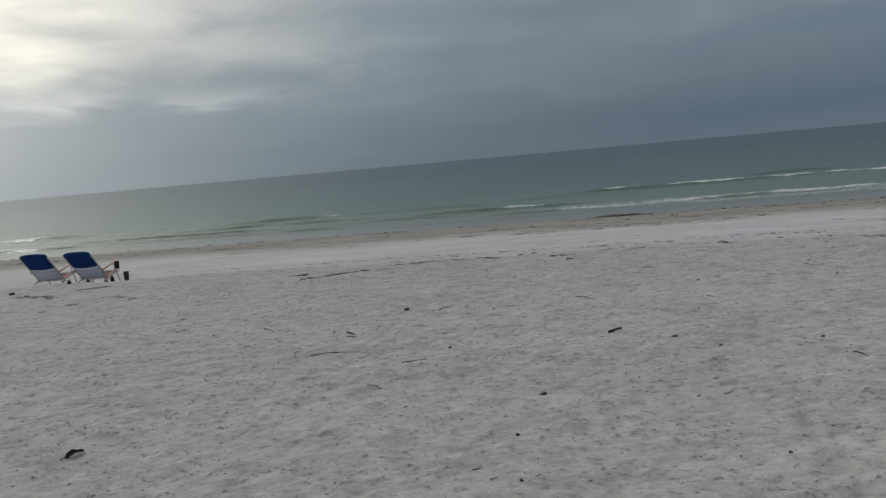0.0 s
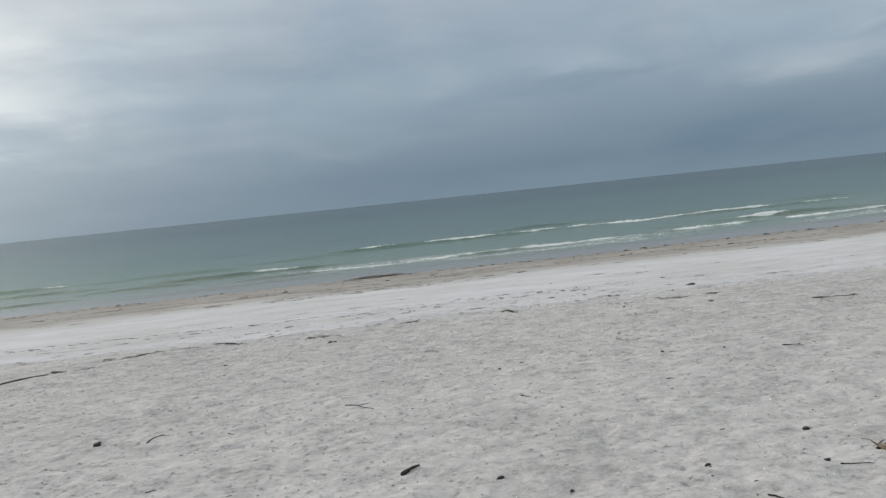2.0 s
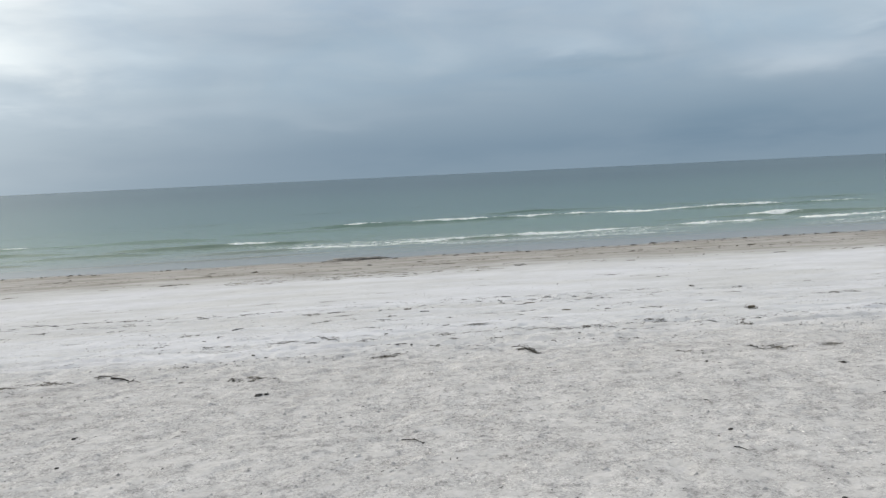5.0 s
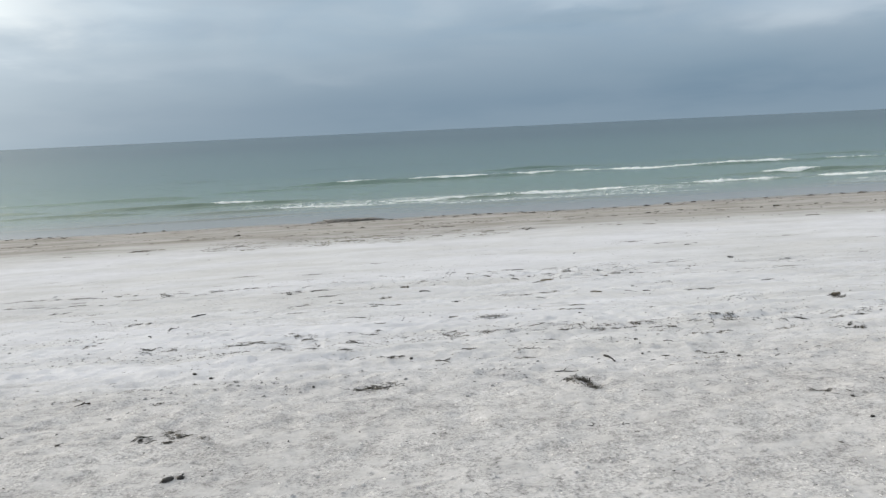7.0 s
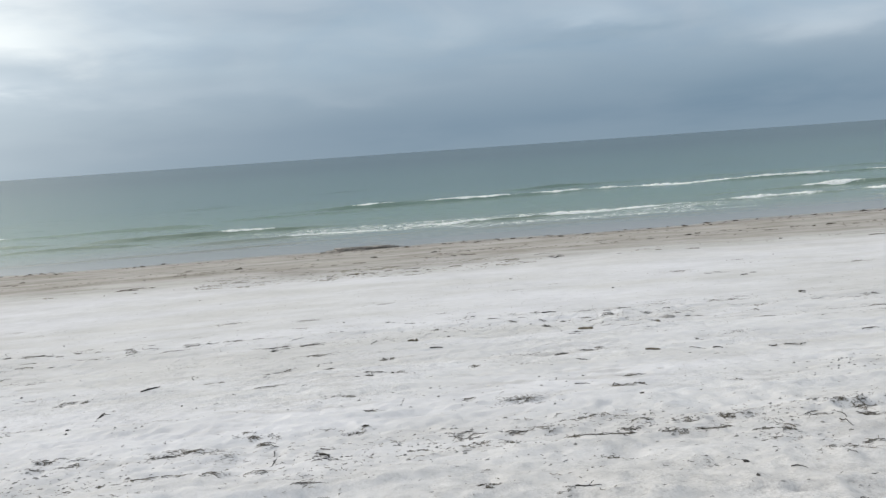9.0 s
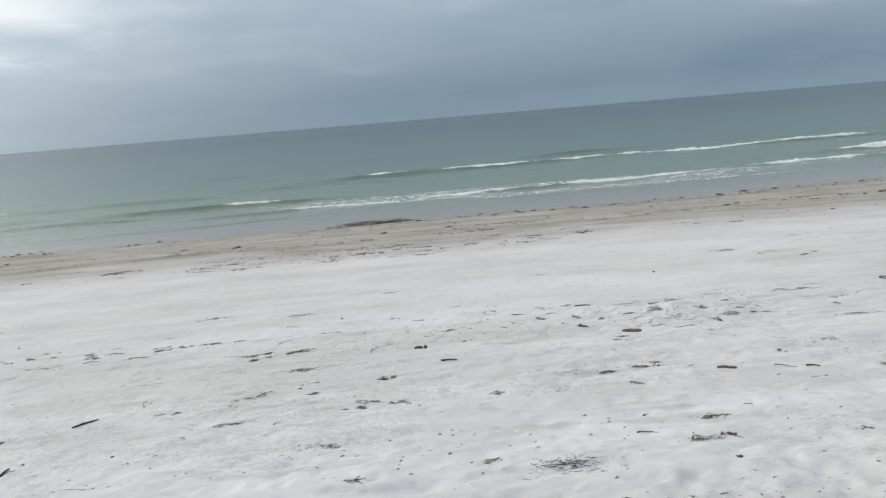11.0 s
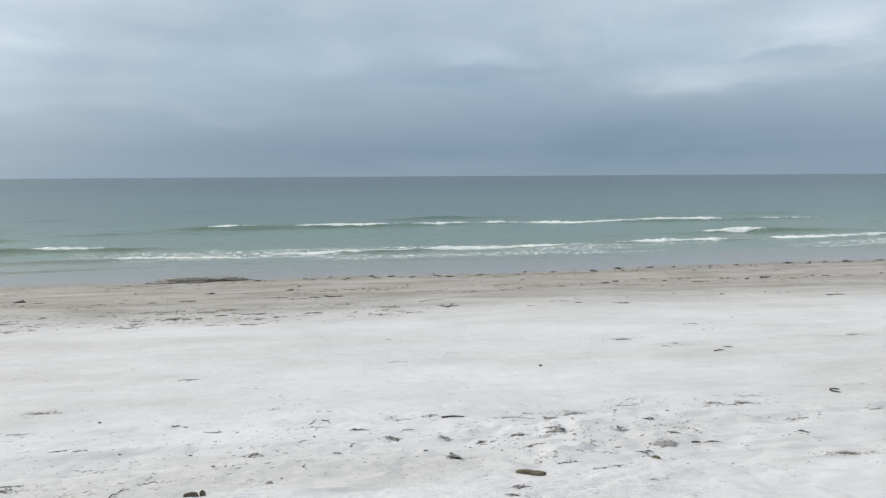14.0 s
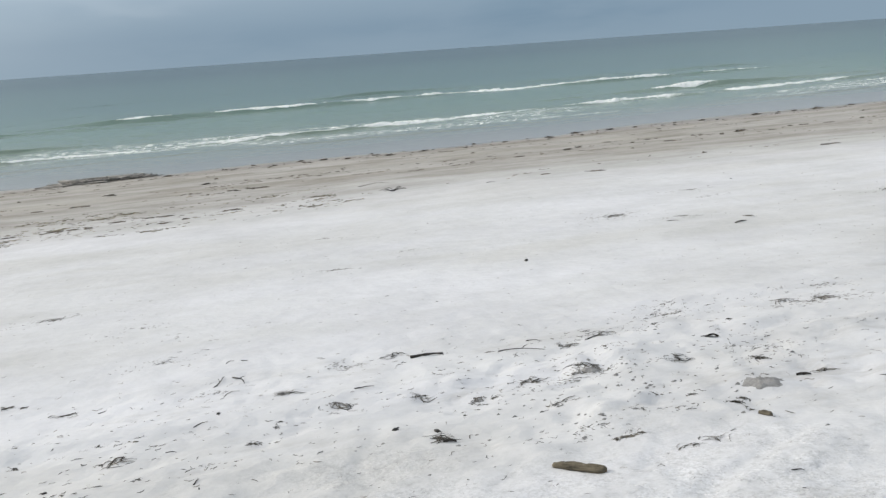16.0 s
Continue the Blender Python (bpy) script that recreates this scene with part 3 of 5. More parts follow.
# ---- builders ----
def part(name, bm, mat, parent=None, label="", flat=False):
    """Link a bmesh as one mesh object, under a thing or a part."""
    me = bpy.data.meshes.new(name)
    bm.normal_update()
    bm.to_mesh(me)
    bm.free()
    if not flat:
        me.polygons.foreach_set("use_smooth", np.ones(len(me.polygons), bool))
    me.materials.append(mat)
    ob = new(name, me)
    if parent:
        ob.parent = parent
    return tagged(ob, label)


def tube(bm, points, radii, sides=6, squash=1.0):
    """A tapered, capped tube through points."""
    rings, pts = [], [Vector(p) for p in points]
    for i, p in enumerate(pts):
        d = (pts[min(i + 1, len(pts) - 1)] - pts[max(i - 1, 0)]).normalized()
        a = d.cross(Vector((0, 0, 1)))
        a = a.normalized() if a.length > 1e-3 else Vector((1, 0, 0))
        b = a.cross(d)
        r = radii[i] if hasattr(radii, "__len__") else radii
        rings.append([bm.verts.new(p + a * (r * math.cos(q)) + b * (r * squash * math.sin(q))) for q in (2 * math.pi * k / sides for k in range(sides))])
    for u, v in zip(rings, rings[1:]):
        for k in range(sides):
            bm.faces.new((u[k], u[(k + 1) % sides], v[(k + 1) % sides], v[k]))
    bm.faces.new(list(reversed(rings[0])))
    bm.faces.new(rings[-1])


def wiggle(r, length, bend, n, lift=0.0):
    """A wavering line along x, centred on 0."""
    a, b, ph = r.uniform(-1, 1) * bend, r.uniform(-1, 1) * bend * 0.5, r.uniform(0, 6)
    return [Vector(((i / (n - 1) - 0.5) * length, length * (a * ((2 * i / (n - 1) - 1) ** 2 - 0.4) + b * math.sin(ph + 5 * i / (n - 1))), lift * math.sin(math.pi * i / (n - 1)))) for i in range(n)]


def lump(bm, size, r, detail=2, rough=0.25):
    """A rough rounded lump with its base at z 0."""
    made = bmesh.ops.create_icosphere(bm, subdivisions=detail, radius=0.5)["verts"]
    off = Vector((r.uniform(0, 50), r.uniform(0, 50), 0))
    for v in made:
        k = 1 + rough * noise.noise(v.co * 3.5 + off) + rough * 0.6 * noise.noise(v.co * 9 + off)
        v.co = Vector((v.co.x * size[0] * k, v.co.y * size[1] * k, max(-0.25, v.co.z) * size[2] * k + 0.2 * size[2]))
    return made


dice = random.Random(11)


def lay(ob, x, y, angle=0.0, sink=0.0, span=0.12):
    """Set a stiff thing on the sand, tilted with the slope under its length."""
    e = max(0.06, span * 0.45)
    gx, gy = (ground_z(x + e, y) - ground_z(x - e, y)) / (2 * e), (ground_z(x, y + e) - ground_z(x, y - e)) / (2 * e)
    along = Vector((math.cos(radians(angle)), math.sin(radians(angle)), 0)) * e
    z = (ground_z(x, y) + ground_z(x + along.x, y + along.y) + ground_z(x - along.x, y - along.y)) / 3
    lean = Vector((0, 0, 1)).rotation_difference(Vector((-gx, -gy, 1)).normalized()).to_matrix().to_4x4()
    ob.matrix_basis = Matrix.Translation((x, y, max(z, 0.0) - sink)) @ lean @ Matrix.Rotation(radians(angle), 4, "Z")
    return ob


def drape(ob, x, y, angle=0.0, sink=0.0):
    """Set a limp thing on the sand, so that each strand follows the ground under it."""
    z0 = max(ground_z(x, y), 0.0)
    ob.matrix_basis = pose(x, y, z0 - sink, 0, 0, angle)
    c, s = math.cos(radians(angle)), math.sin(radians(angle))
    for o in (ob, *ob.children):
        me = o.data
        co = np.empty(len(me.vertices) * 3, np.float32)
        me.vertices.foreach_get("co", co)
        co = co.reshape(-1, 3)
        lx, ly = co[:, 0] + o.location.x * (o != ob), co[:, 1] + o.location.y * (o != ob)
        wx, wy = x + c * lx - s * ly, y + s * lx + c * ly
        near = DENTS[(np.abs(DENTS[:, 0] - x) < 1.2) & (np.abs(DENTS[:, 1] - y) < 1.2)]
        g = relief(wx.astype(float), wy.astype(float))
        for px, py, rad, dep in near:
            g = g - dep * np.exp(-((wx - px) ** 2 + (wy - py) ** 2) / rad ** 2)
        co[:, 2] += np.maximum(g, 0.0) - z0
        me.vertices.foreach_set("co", co.ravel())
    return ob


def twig(x, y, length, angle):
    """A thin dry twig or grass stalk, some with a side shoot."""
    bm = bmesh.new()
    n = 9
    line = wiggle(dice, length, 0.12, n, min(0.012, length * 0.05))
    r = min(0.0052 if length < 0.3 else 0.0036, (0.0026 + 0.007 * length) * dice.uniform(0.7, 1.2))
    tube(bm, [p + Vector((0, 0, r * 0.7)) for p in line], [r * (1.1 - 0.7 * i / (n - 1)) * dice.uniform(0.85, 1.15) for i in range(n)])
    if length > 0.12 and dice.random() < 0.7:
        s = line[dice.randrange(3, 6)]
        e = s + Vector((length * dice.uniform(0.12, 0.25), length * dice.choice((-1, 1)) * dice.uniform(0.06, 0.16), dice.uniform(0.004, 0.02)))
        tube(bm, [s + Vector((0, 0, r * 0.7)), (s + e) / 2 + Vector((0, 0, 0.006)), e + Vector((0, 0, r))], [r * 0.7, r * 0.55, r * 0.3], 5)
    ob = drape(part("twig", bm, TWIG), x, y, angle, 0.001)
    tagged(ob, "thin dark dry twig lying on pale sand", "twig", "twigs washed up on the sand")


def stick(x, y, length, angle, thick=0.0, bend=0.0):
    """A stouter dark stick, slightly crooked, with a knot."""
    bm = bmesh.new()
    n = 12
    r = min(0.009, 0.0068 + 0.012 * length) + thick
    line = [p + Vector((0, length * bend * ((2 * i / (n - 1) - 1) ** 2 - 0.4 + 0.5 * (2 * i / (n - 1) - 1) ** 3), 0)) for i, p in enumerate(wiggle(dice, length, 0.04, n, 0.006))]
    tube(bm, [p + Vector((0, 0, r * 0.8)) for p in line], [r * (1.15 - 0.55 * i / (n - 1)) * dice.uniform(0.85, 1.2) for i in range(n)], 8, 0.8)
    ob = part("stick", bm, TWIG)
    bm = bmesh.new()
    lump(bm, (r * 2.4, r * 2.2, r * 1.8), dice, 1)
    part("knot", bm, TWIG, ob).location = line[dice.randrange(3, 8)]
    lay(ob, x, y, angle, 0.002, length)
    tagged(ob, "crooked black driftwood stick half settled in the sand", "stick", "sticks washed up on the sand")


def seed_pod(x, y, size=0.0):
    """A small black husk, split along one side."""
    s = dice.uniform(0.014, 0.03) * (1.3 if y > 24 else 1.0) + size
    bm = bmesh.new()
    lump(bm, (s * dice.uniform(1.0, 1.6), s, s * 0.75), dice, 2, 0.3)
    ob = part("seed_pod", bm, POD)
    bm = bmesh.new()
    tube(bm, [(s * 0.4, 0, s * 0.3), (s * 0.8, s * 0.15, s * 0.35), (s * 1.15, s * 0.1, s * 0.2)], [s * 0.1, s * 0.08, s * 0.05], 5)
    part("stalk", bm, TWIG, ob)
    lay(ob, x, y, dice.uniform(0, 360), 0.003)
    tagged(ob, "small black seed husk on the sand", "seed pod", "seed husks on the sand")


def strands(bm, r, count, length, spread_x, spread_y, height, blade):
    """Dry ribbons and stalks of weed, bent and broken, lying flat over one another."""
    for _ in range(count):
        own = length * r.choice((0.2, 0.3, 0.45, 0.7, 1.0)) * r.uniform(0.7, 1.1)
        line = wiggle(r, own, 0.6, 6, height * r.random() ** 2)
        turn = Matrix.Rotation(r.gauss(0, 1.0), 4, "Z")
        o = Vector((r.gauss(0, 0.5) * spread_x, r.gauss(0, 0.5) * spread_y, 0.001 + height * 0.3 * r.random() ** 2))
        w = blade * r.choice((0.5, 0.7, 1.0, 1.6))
        tilt = r.uniform(-0.5, 1.0) * height * 0.5
        tube(bm, [turn @ p + o + Vector((0, 0, tilt * i / 5)) for i, p in enumerate(line)], [w * k for k in (0.4, 1, 0.8, 1.15, 0.8, 0.3)], 4, 0.5)


def crumbs(bm, r, count, reach_x, reach_y, size):
    """Small broken bits shed round a tangle."""
    for _ in range(count):
        d = size * r.uniform(0.5, 1.6)
        o = Vector((r.gauss(0, 0.55) * reach_x, r.gauss(0, 0.55) * reach_y, 0))
        for v in lump(bm, (d * r.uniform(1.0, 2.4), d, d * 0.7), r, 1, 0.5):
            v.co += o


def clump(x, y, length, angle, dense=1.0):
    """A tangle of washed-up weed: a matted heart with loose strands."""
    far = y > 29
    mat = WET_WEED if far else WEED
    if far:
        length *= 0.72
    bm = bmesh.new()
    if far:
        lump(bm, (length * 0.55, max(0.035, length * 0.2), max(0.014, min(0.034, length * 0.11))), dice, 3, 1.0)
    else:
        lump(bm, (length * 0.2, length * 0.2, 0.012) if dense > 3 else (length * 0.13, length * 0.08, 0.006), dice, 3 if dense > 3 else 2, 1.2)
    ob = part("seaweed_clump", bm, mat)
    bm = bmesh.new()
    if far:
        strands(bm, dice, 18, length * 0.8, length * 0.32, length * 0.12, min(0.04, length * 0.16), 0.008)
    else:
        tufts = [(dice.gauss(0, 0.3) * length, dice.gauss(0, 0.4 if dense > 3 else 0.2) * length, dice.uniform(0.3, 1.0)) for _ in range(2 + int(14 * length))]
        for tx, ty, full in tufts:
            knot = bmesh.new()
            strands(knot, dice, int((12 + 60 * length) * full * min(dense, 2.0)), min(0.06, 0.022 + length * 0.16), length * 0.2, length * 0.15, 0.028 if dense > 3 else min(0.007, length * 0.05), 0.0018)
            bmesh.ops.translate(knot, verts=knot.verts[:], vec=(tx, ty, 0))
            loose = bpy.data.meshes.new("loose")
            knot.to_mesh(loose)
            knot.free()
            bm.from_mesh(loose)
            bpy.data.meshes.remove(loose)
        crumbs(bm, dice, 10 + int(40 * length), length * 0.6, length * 0.45, 0.0035)
    tagged(part("strand_tangle", bm, mat, ob), kind="stuff")
    drape(ob, x, y, angle if abs(angle) < 40 or length < 0.2 else angle * 0.4, 0.002)
    if far:
        tagged(ob, "dark damp tangle of seaweed stranded near the waterline", "seaweed", "weed along the waterline")
    else:
        tagged(ob, "small grey-brown tangle of dried seaweed on white sand", "seaweed", "dried weed on the slope")


def weed(x, y, length, angle):
    """A drawn-out line of dried weed scraps left by a tide."""
    bm = bmesh.new()
    n = max(18, int(length * 110))
    damp = y > 29
    hubs = [(dice.random() - 0.5) * length for _ in range(max(2, int(length * 9)))]
    for i in range(n):
        own = dice.choice((0.015, 0.025, 0.04, 0.06, 0.09)) * dice.uniform(0.8, 1.2) * (1.6 if damp else 1.0)
        turn = Matrix.Rotation(dice.gauss(0, 0.5), 4, "Z")
        o = Vector((dice.choice(hubs) + dice.gauss(0, 0.03), dice.gauss(0, 0.018 + 0.025 * length), 0.002))
        w = dice.choice((0.0010, 0.0015, 0.0021, 0.0032)) * (2.8 if damp else 1.0)
        line = wiggle(dice, own, 0.45, 5, dice.uniform(0.0, 0.006))
        tube(bm, [turn @ p + o for p in line], [w * 0.6, w, w * 1.1, w * 0.9, w * 0.4], 4, 0.6)
    ob = drape(part("seaweed_line", bm, WET_WEED if damp else WEED), x, y, angle, 0.001)
    tagged(ob, "broken line of dried seaweed scraps dropped by the tide", "seaweed", kind="stuff")


def driftwood(x, y, length, width, height, angle, bark_side):
    """A short stub of driftwood with torn ends and a strip of darker bark."""
    bm = bmesh.new()
    n = 30
    us = [i / (n - 1) for i in range(n)]
    pts = [Vector(((u - 0.5) * length, 0.014 * length * math.sin(u * 5.0), height * (0.46 + 0.03 * math.sin(u * 4.0 + 0.5)))) for u in us]
    prof = [(0.5 + 0.5 * min(1.0, u / 0.3) ** 0.8) * (0.72 + 0.28 * min(1.0, (1 - u) / 0.1) ** 0.6) * (1 - 0.12 * math.exp(-((u - 0.62) / 0.06) ** 2)) for u in us]
    tube(bm, pts, [width * 0.5 * k for k in prof], 18, height / width)
    off = Vector((dice.uniform(0, 20), 0, 0))
    for v in bm.verts:
        grooves = noise.noise(Vector((v.co.x * 9, v.co.y * 150, v.co.z * 150)) + off)
        bulges = noise.noise(Vector((v.co.x * 28, v.co.y * 45, v.co.z * 45)) + off)
        v.co += Vector((0, v.co.y, v.co.z - height * 0.45)) * (0.28 * grooves + (0.10 if length > 0.12 else 0.45) * bulges)
    ob = part("driftwood", bm, PALE_WOOD)
    for s in (-1, 1):
        bm = bmesh.new()
        lump(bm, (width * 0.3, width * (0.40 if s < 0 else 0.5), height * (0.42 if s < 0 else 0.55)), dice, 2, 0.7)
        part("broken_end", bm, END_WOOD, ob, "dark splintered broken end").location = (s * (length * 0.5 - width * 0.04), 0, height * 0.06)
    bm = bmesh.new()
    tube(bm, [p + Vector((0, bark_side * width * 0.38, -height * 0.12)) for p in pts[5:23:2]], [width * 0.1, width * 0.15, width * 0.17, width * 0.15, width * 0.18, width * 0.16, width * 0.14, width * 0.12, width * 0.06], 6, 0.7)
    part("bark_strip", bm, TWIG, ob, "strip of dark bark")
    if length > 0.2:
        for u in (0.36, 0.7):
            bm = bmesh.new()
            lump(bm, (width * 0.2, width * 0.16, height * 0.2), dice, 2, 0.6)
            part("knot", bm, PALE_WOOD, ob, "broken-off branch knot").location = ((u - 0.5) * length, width * 0.12, height * 0.8)
    lay(ob, x, y, angle, 0.006, length)
    return ob


# ---- beach chairs, facing the sea ----
def bar(bm, a, b, r, sides=8):
    tube(bm, [a, b], r, sides)


def panel(bm, corners, sag, thick, nu=8, nv=6, v0=0.0, v1=1.0, arch=0.0):
    """Slung fabric between four corners (bottom left, bottom right, top right, top left), sagging along its normal."""
    bl, br, tr, tl = (Vector(c) for c in corners)
    normal = (br - bl).cross(tl - bl).normalized()
    sheets = []
    for side in (0.5, -0.5):
        rows = []
        for j in range(nv + 1):
            v = v0 + (v1 - v0) * j / nv
            rows.append([bm.verts.new(bl.lerp(br, i / nu).lerp(tl.lerp(tr, i / nu), v - arch * (j / nv) * abs(2 * i / nu - 1) ** 3) + normal * (side * thick - sag * math.sin(math.pi * i / nu) * (0.35 + 0.65 * math.sin(math.pi * v)))) for i in range(nu + 1)])
        sheets.append(rows)
    a, b = sheets
    for j in range(nv):
        for i in range(nu):
            bm.faces.new((a[j][i], a[j][i + 1], a[j + 1][i + 1], a[j + 1][i]))
            bm.faces.new((b[j][i], b[j + 1][i], b[j + 1][i + 1], b[j][i + 1]))
    rim = [(0, i) for i in range(nu + 1)] + [(j, nu) for j in range(1, nv + 1)] + [(nv, i) for i in range(nu - 1, -1, -1)] + [(j, 0) for j in range(nv - 1, 0, -1)]
    for (j, i), (l, k) in zip(rim, rim[1:] + rim[:1]):
        bm.faces.new((a[j][i], b[j][i], b[l][k], a[l][k]))


def beach_chair(x, y, angle, cup):
    chair = new("beach_chair")
    h = 0.265                                    # half the width
    hinge, top = (0.0, 0.17), (-0.50, 0.69)      # y, z at the foot and at the head of the backrest
    front = (0.44, 0.24)
    for s in (-1, 1):
        bm = bmesh.new()
        tube(bm, [(s * h, hinge[0] + 0.06, hinge[1] - 0.05), (s * h, -0.25, 0.43), (s * h, top[0] + 0.06, top[1] - 0.07), (s * (h - 0.06), top[0] + 0.025, top[1] - 0.03)], 0.011, 8)
        part("back_frame", bm, TUBE, chair)
        bm = bmesh.new()
        tube(bm, [(s * h, -0.10, 0.13), (s * h, 0.15, 0.19), (s * h, front[0], front[1])], 0.011, 8)
        part("seat_rail", bm, TUBE, chair)
        bm = bmesh.new()
        tube(bm, [(s * (h + 0.02), 0.40, 0.0), (s * (h + 0.02), 0.28, 0.22), (s * (h + 0.02), 0.22, 0.38)], 0.011, 8)
        part("front_leg", bm, TUBE, chair)
        bm = bmesh.new()
        tube(bm, [(s * (h + 0.02), -0.28, 0.0), (s * (h + 0.02), 0.02, 0.18), (s * (h + 0.02), 0.26, 0.31)], 0.011, 8)
        part("rear_leg", bm, TUBE, chair)
        bm = bmesh.new()
        bmesh.ops.create_cube(bm, size=1.0)
        for v in bm.verts:
            v.co = Vector((v.co.x * 0.05 + s * (h + 0.03), v.co.y * 0.46 + 0.05, v.co.z * 0.022 + 0.385 + 0.11 * v.co.y))
        bmesh.ops.bevel(bm, geom=bm.edges[:], offset=0.008, segments=2, affect="EDGES")
        part("armrest", bm, ARM_WOOD, chair, "varnished reddish wooden armrest")
        for fy in (0.40, -0.28):
            bm = bmesh.new()
            tube(bm, [(s * (h + 0.02), fy - 0.03, 0.008), (s * (h + 0.02), fy + 0.03, 0.008)], 0.016, 8)
            part("foot_cap", bm, BLACK, chair, "black plastic foot cap")
    for name, a in (("top_bar", (top[0] + 0.025, top[1] - 0.03)), ("front_bar", front), ("foot_bar", (0.40, 0.02)), ("rear_bar", (-0.28, 0.02))):
        bm = bmesh.new()
        inset = 0.06 if name == "top_bar" else 0.0
        bar(bm, (-h + inset, *a), (h - inset, *a), 0.011)
        part(name, bm, TUBE, chair)
    w = h + 0.012                                # the fabric wraps the frame
    corners = ((-w + 0.045, hinge[0], hinge[1]), (w - 0.045, hinge[0], hinge[1]), (w - 0.015, top[0], top[1]), (-w + 0.015, top[0], top[1]))
    bm = bmesh.new()
    panel(bm, corners, -0.03, 0.026, v0=0.0, v1=0.50)
    back = part("backrest", bm, STRIPE, chair, "pale grey-white striped fabric backrest")
    bm = bmesh.new()
    panel(bm, corners, -0.03, 0.032, v0=0.49, v1=1.05, arch=0.07)
    part("head_panel", bm, BLUE, back, "deep blue fabric head panel")
    for k in range(3):
        bm = bmesh.new()
        panel(bm, corners, -0.03, 0.029, 8, 1, 0.08 + 0.13 * k, 0.11 + 0.13 * k)
        part("stripe", bm, STRIPE_BLUE, back)
    bm = bmesh.new()
    lump(bm, (0.12, 0.035, 0.03), dice, 2, 0.1)
    grip = part("carry_handle", bm, BLACK_CLOTH, back, "small black carrying handle")
    grip.location = (0, top[0] - 0.025, top[1] - 0.01)
    bm = bmesh.new()
    panel(bm, ((-h, hinge[0], hinge[1] - 0.01), (h, hinge[0], hinge[1] - 0.01), (h, front[0], front[1]), (-h, front[0], front[1])), 0.05, 0.006)
    part("seat", bm, CORAL, chair, "faded coral fabric seat")
    if cup:
        bm = bmesh.new()
        tube(bm, [(h + 0.10, 0.20, 0.29), (h + 0.10, 0.20, 0.31), (h + 0.10, 0.20, 0.42)], [0.038, 0.042, 0.047], 16)
        holder = part("cup_holder", bm, BLACK_CLOTH, chair, "black insulated cup holder on the armrest")
        bm = bmesh.new()
        tube(bm, [(h + 0.10, 0.20, 0.415), (h + 0.10, 0.20, 0.435)], [0.049, 0.047], 16)
        part("rim", bm, BLACK, holder)
    chair.matrix_basis = pose(x, y, ground_z(x, y) - 0.01, 0, 0, angle)
    tagged(chair, "low beach chair with blue striped fabric" + (" and a cup holder" if cup else " facing the sea"), "beach chair", "beach chairs side by side")


beach_chair(-10.85, 14.22, 4, False)
beach_chair(-9.92, 14.22, 2, True)


def tumbler(x, y):
    bm = bmesh.new()
    tube(bm, [(0, 0, 0), (0, 0, 0.006), (0, 0, 0.18), (0, 0, 0.19)], [0.038, 0.042, 0.049, 0.048], 18)
    ob = part("tumbler", bm, BLACK)
    bm = bmesh.new()
    tube(bm, [(0, 0, 0.19), (0, 0, 0.202), (0, 0, 0.212)], [0.051, 0.051, 0.042], 18)
    part("lid", bm, BLACK, ob)
    ob.location = (x, y, ground_z(x, y) - 0.006)
    tagged(ob, "black drinking tumbler with a lid standing in the sand", "tumbler")


tumbler(-9.24, 14.2)


def pouch(x, y, w, h, angle):
    bm = bmesh.new()
    lump(bm, (w, w * 0.6, h * 1.5), dice, 3, 0.12)
    ob = part("pouch", bm, BLACK_CLOTH)
    bm = bmesh.new()
    tube(bm, [(-w * 0.2, 0, h * 0.95), (-w * 0.08, 0, h * 1.12), (w * 0.08, 0, h * 1.12), (w * 0.2, 0, h * 0.95)], 0.006, 6)
    part("strap", bm, BLACK_CLOTH, ob)
    ob.matrix_basis = pose(x, y, ground_z(x, y) - 0.004, 0, 0, angle)
    tagged(ob, "small black cloth pouch on the sand by a beach chair", "pouch", "pouches by the chairs")


pouch(-10.58, 14.36, 0.10, 0.14, 10)
pouch(-10.13, 14.30, 0.13, 0.13, -20)
pouch(-9.79, 14.36, 0.08, 0.14, 5)
pouch(-9.65, 14.36, 0.08, 0.16, 30)

# ---- wood, leaves and weed on the sand ----
tagged(driftwood(2.76, 20.55, 0.228, 0.045, 0.037, -50, 1), "tan worm-eaten stub of driftwood lying on white sand", "driftwood", "pieces of driftwood")
tagged(driftwood(2.99, 18.56, 0.15, 0.029, 0.025, -32, -1), "short pale driftwood stick with dark bark along one side", "driftwood", "pieces of driftwood")
tagged(driftwood(0.57, 20.6, 0.085, 0.042, 0.034, 10, 1), "stubby brown chunk of driftwood on the sand", "driftwood", "pieces of driftwood")
tagged(driftwood(3.73, 20.69, 0.06, 0.034, 0.026, -65, 1), "yellowish crumbling chunk of driftwood beside weed", "driftwood", "pieces of driftwood")


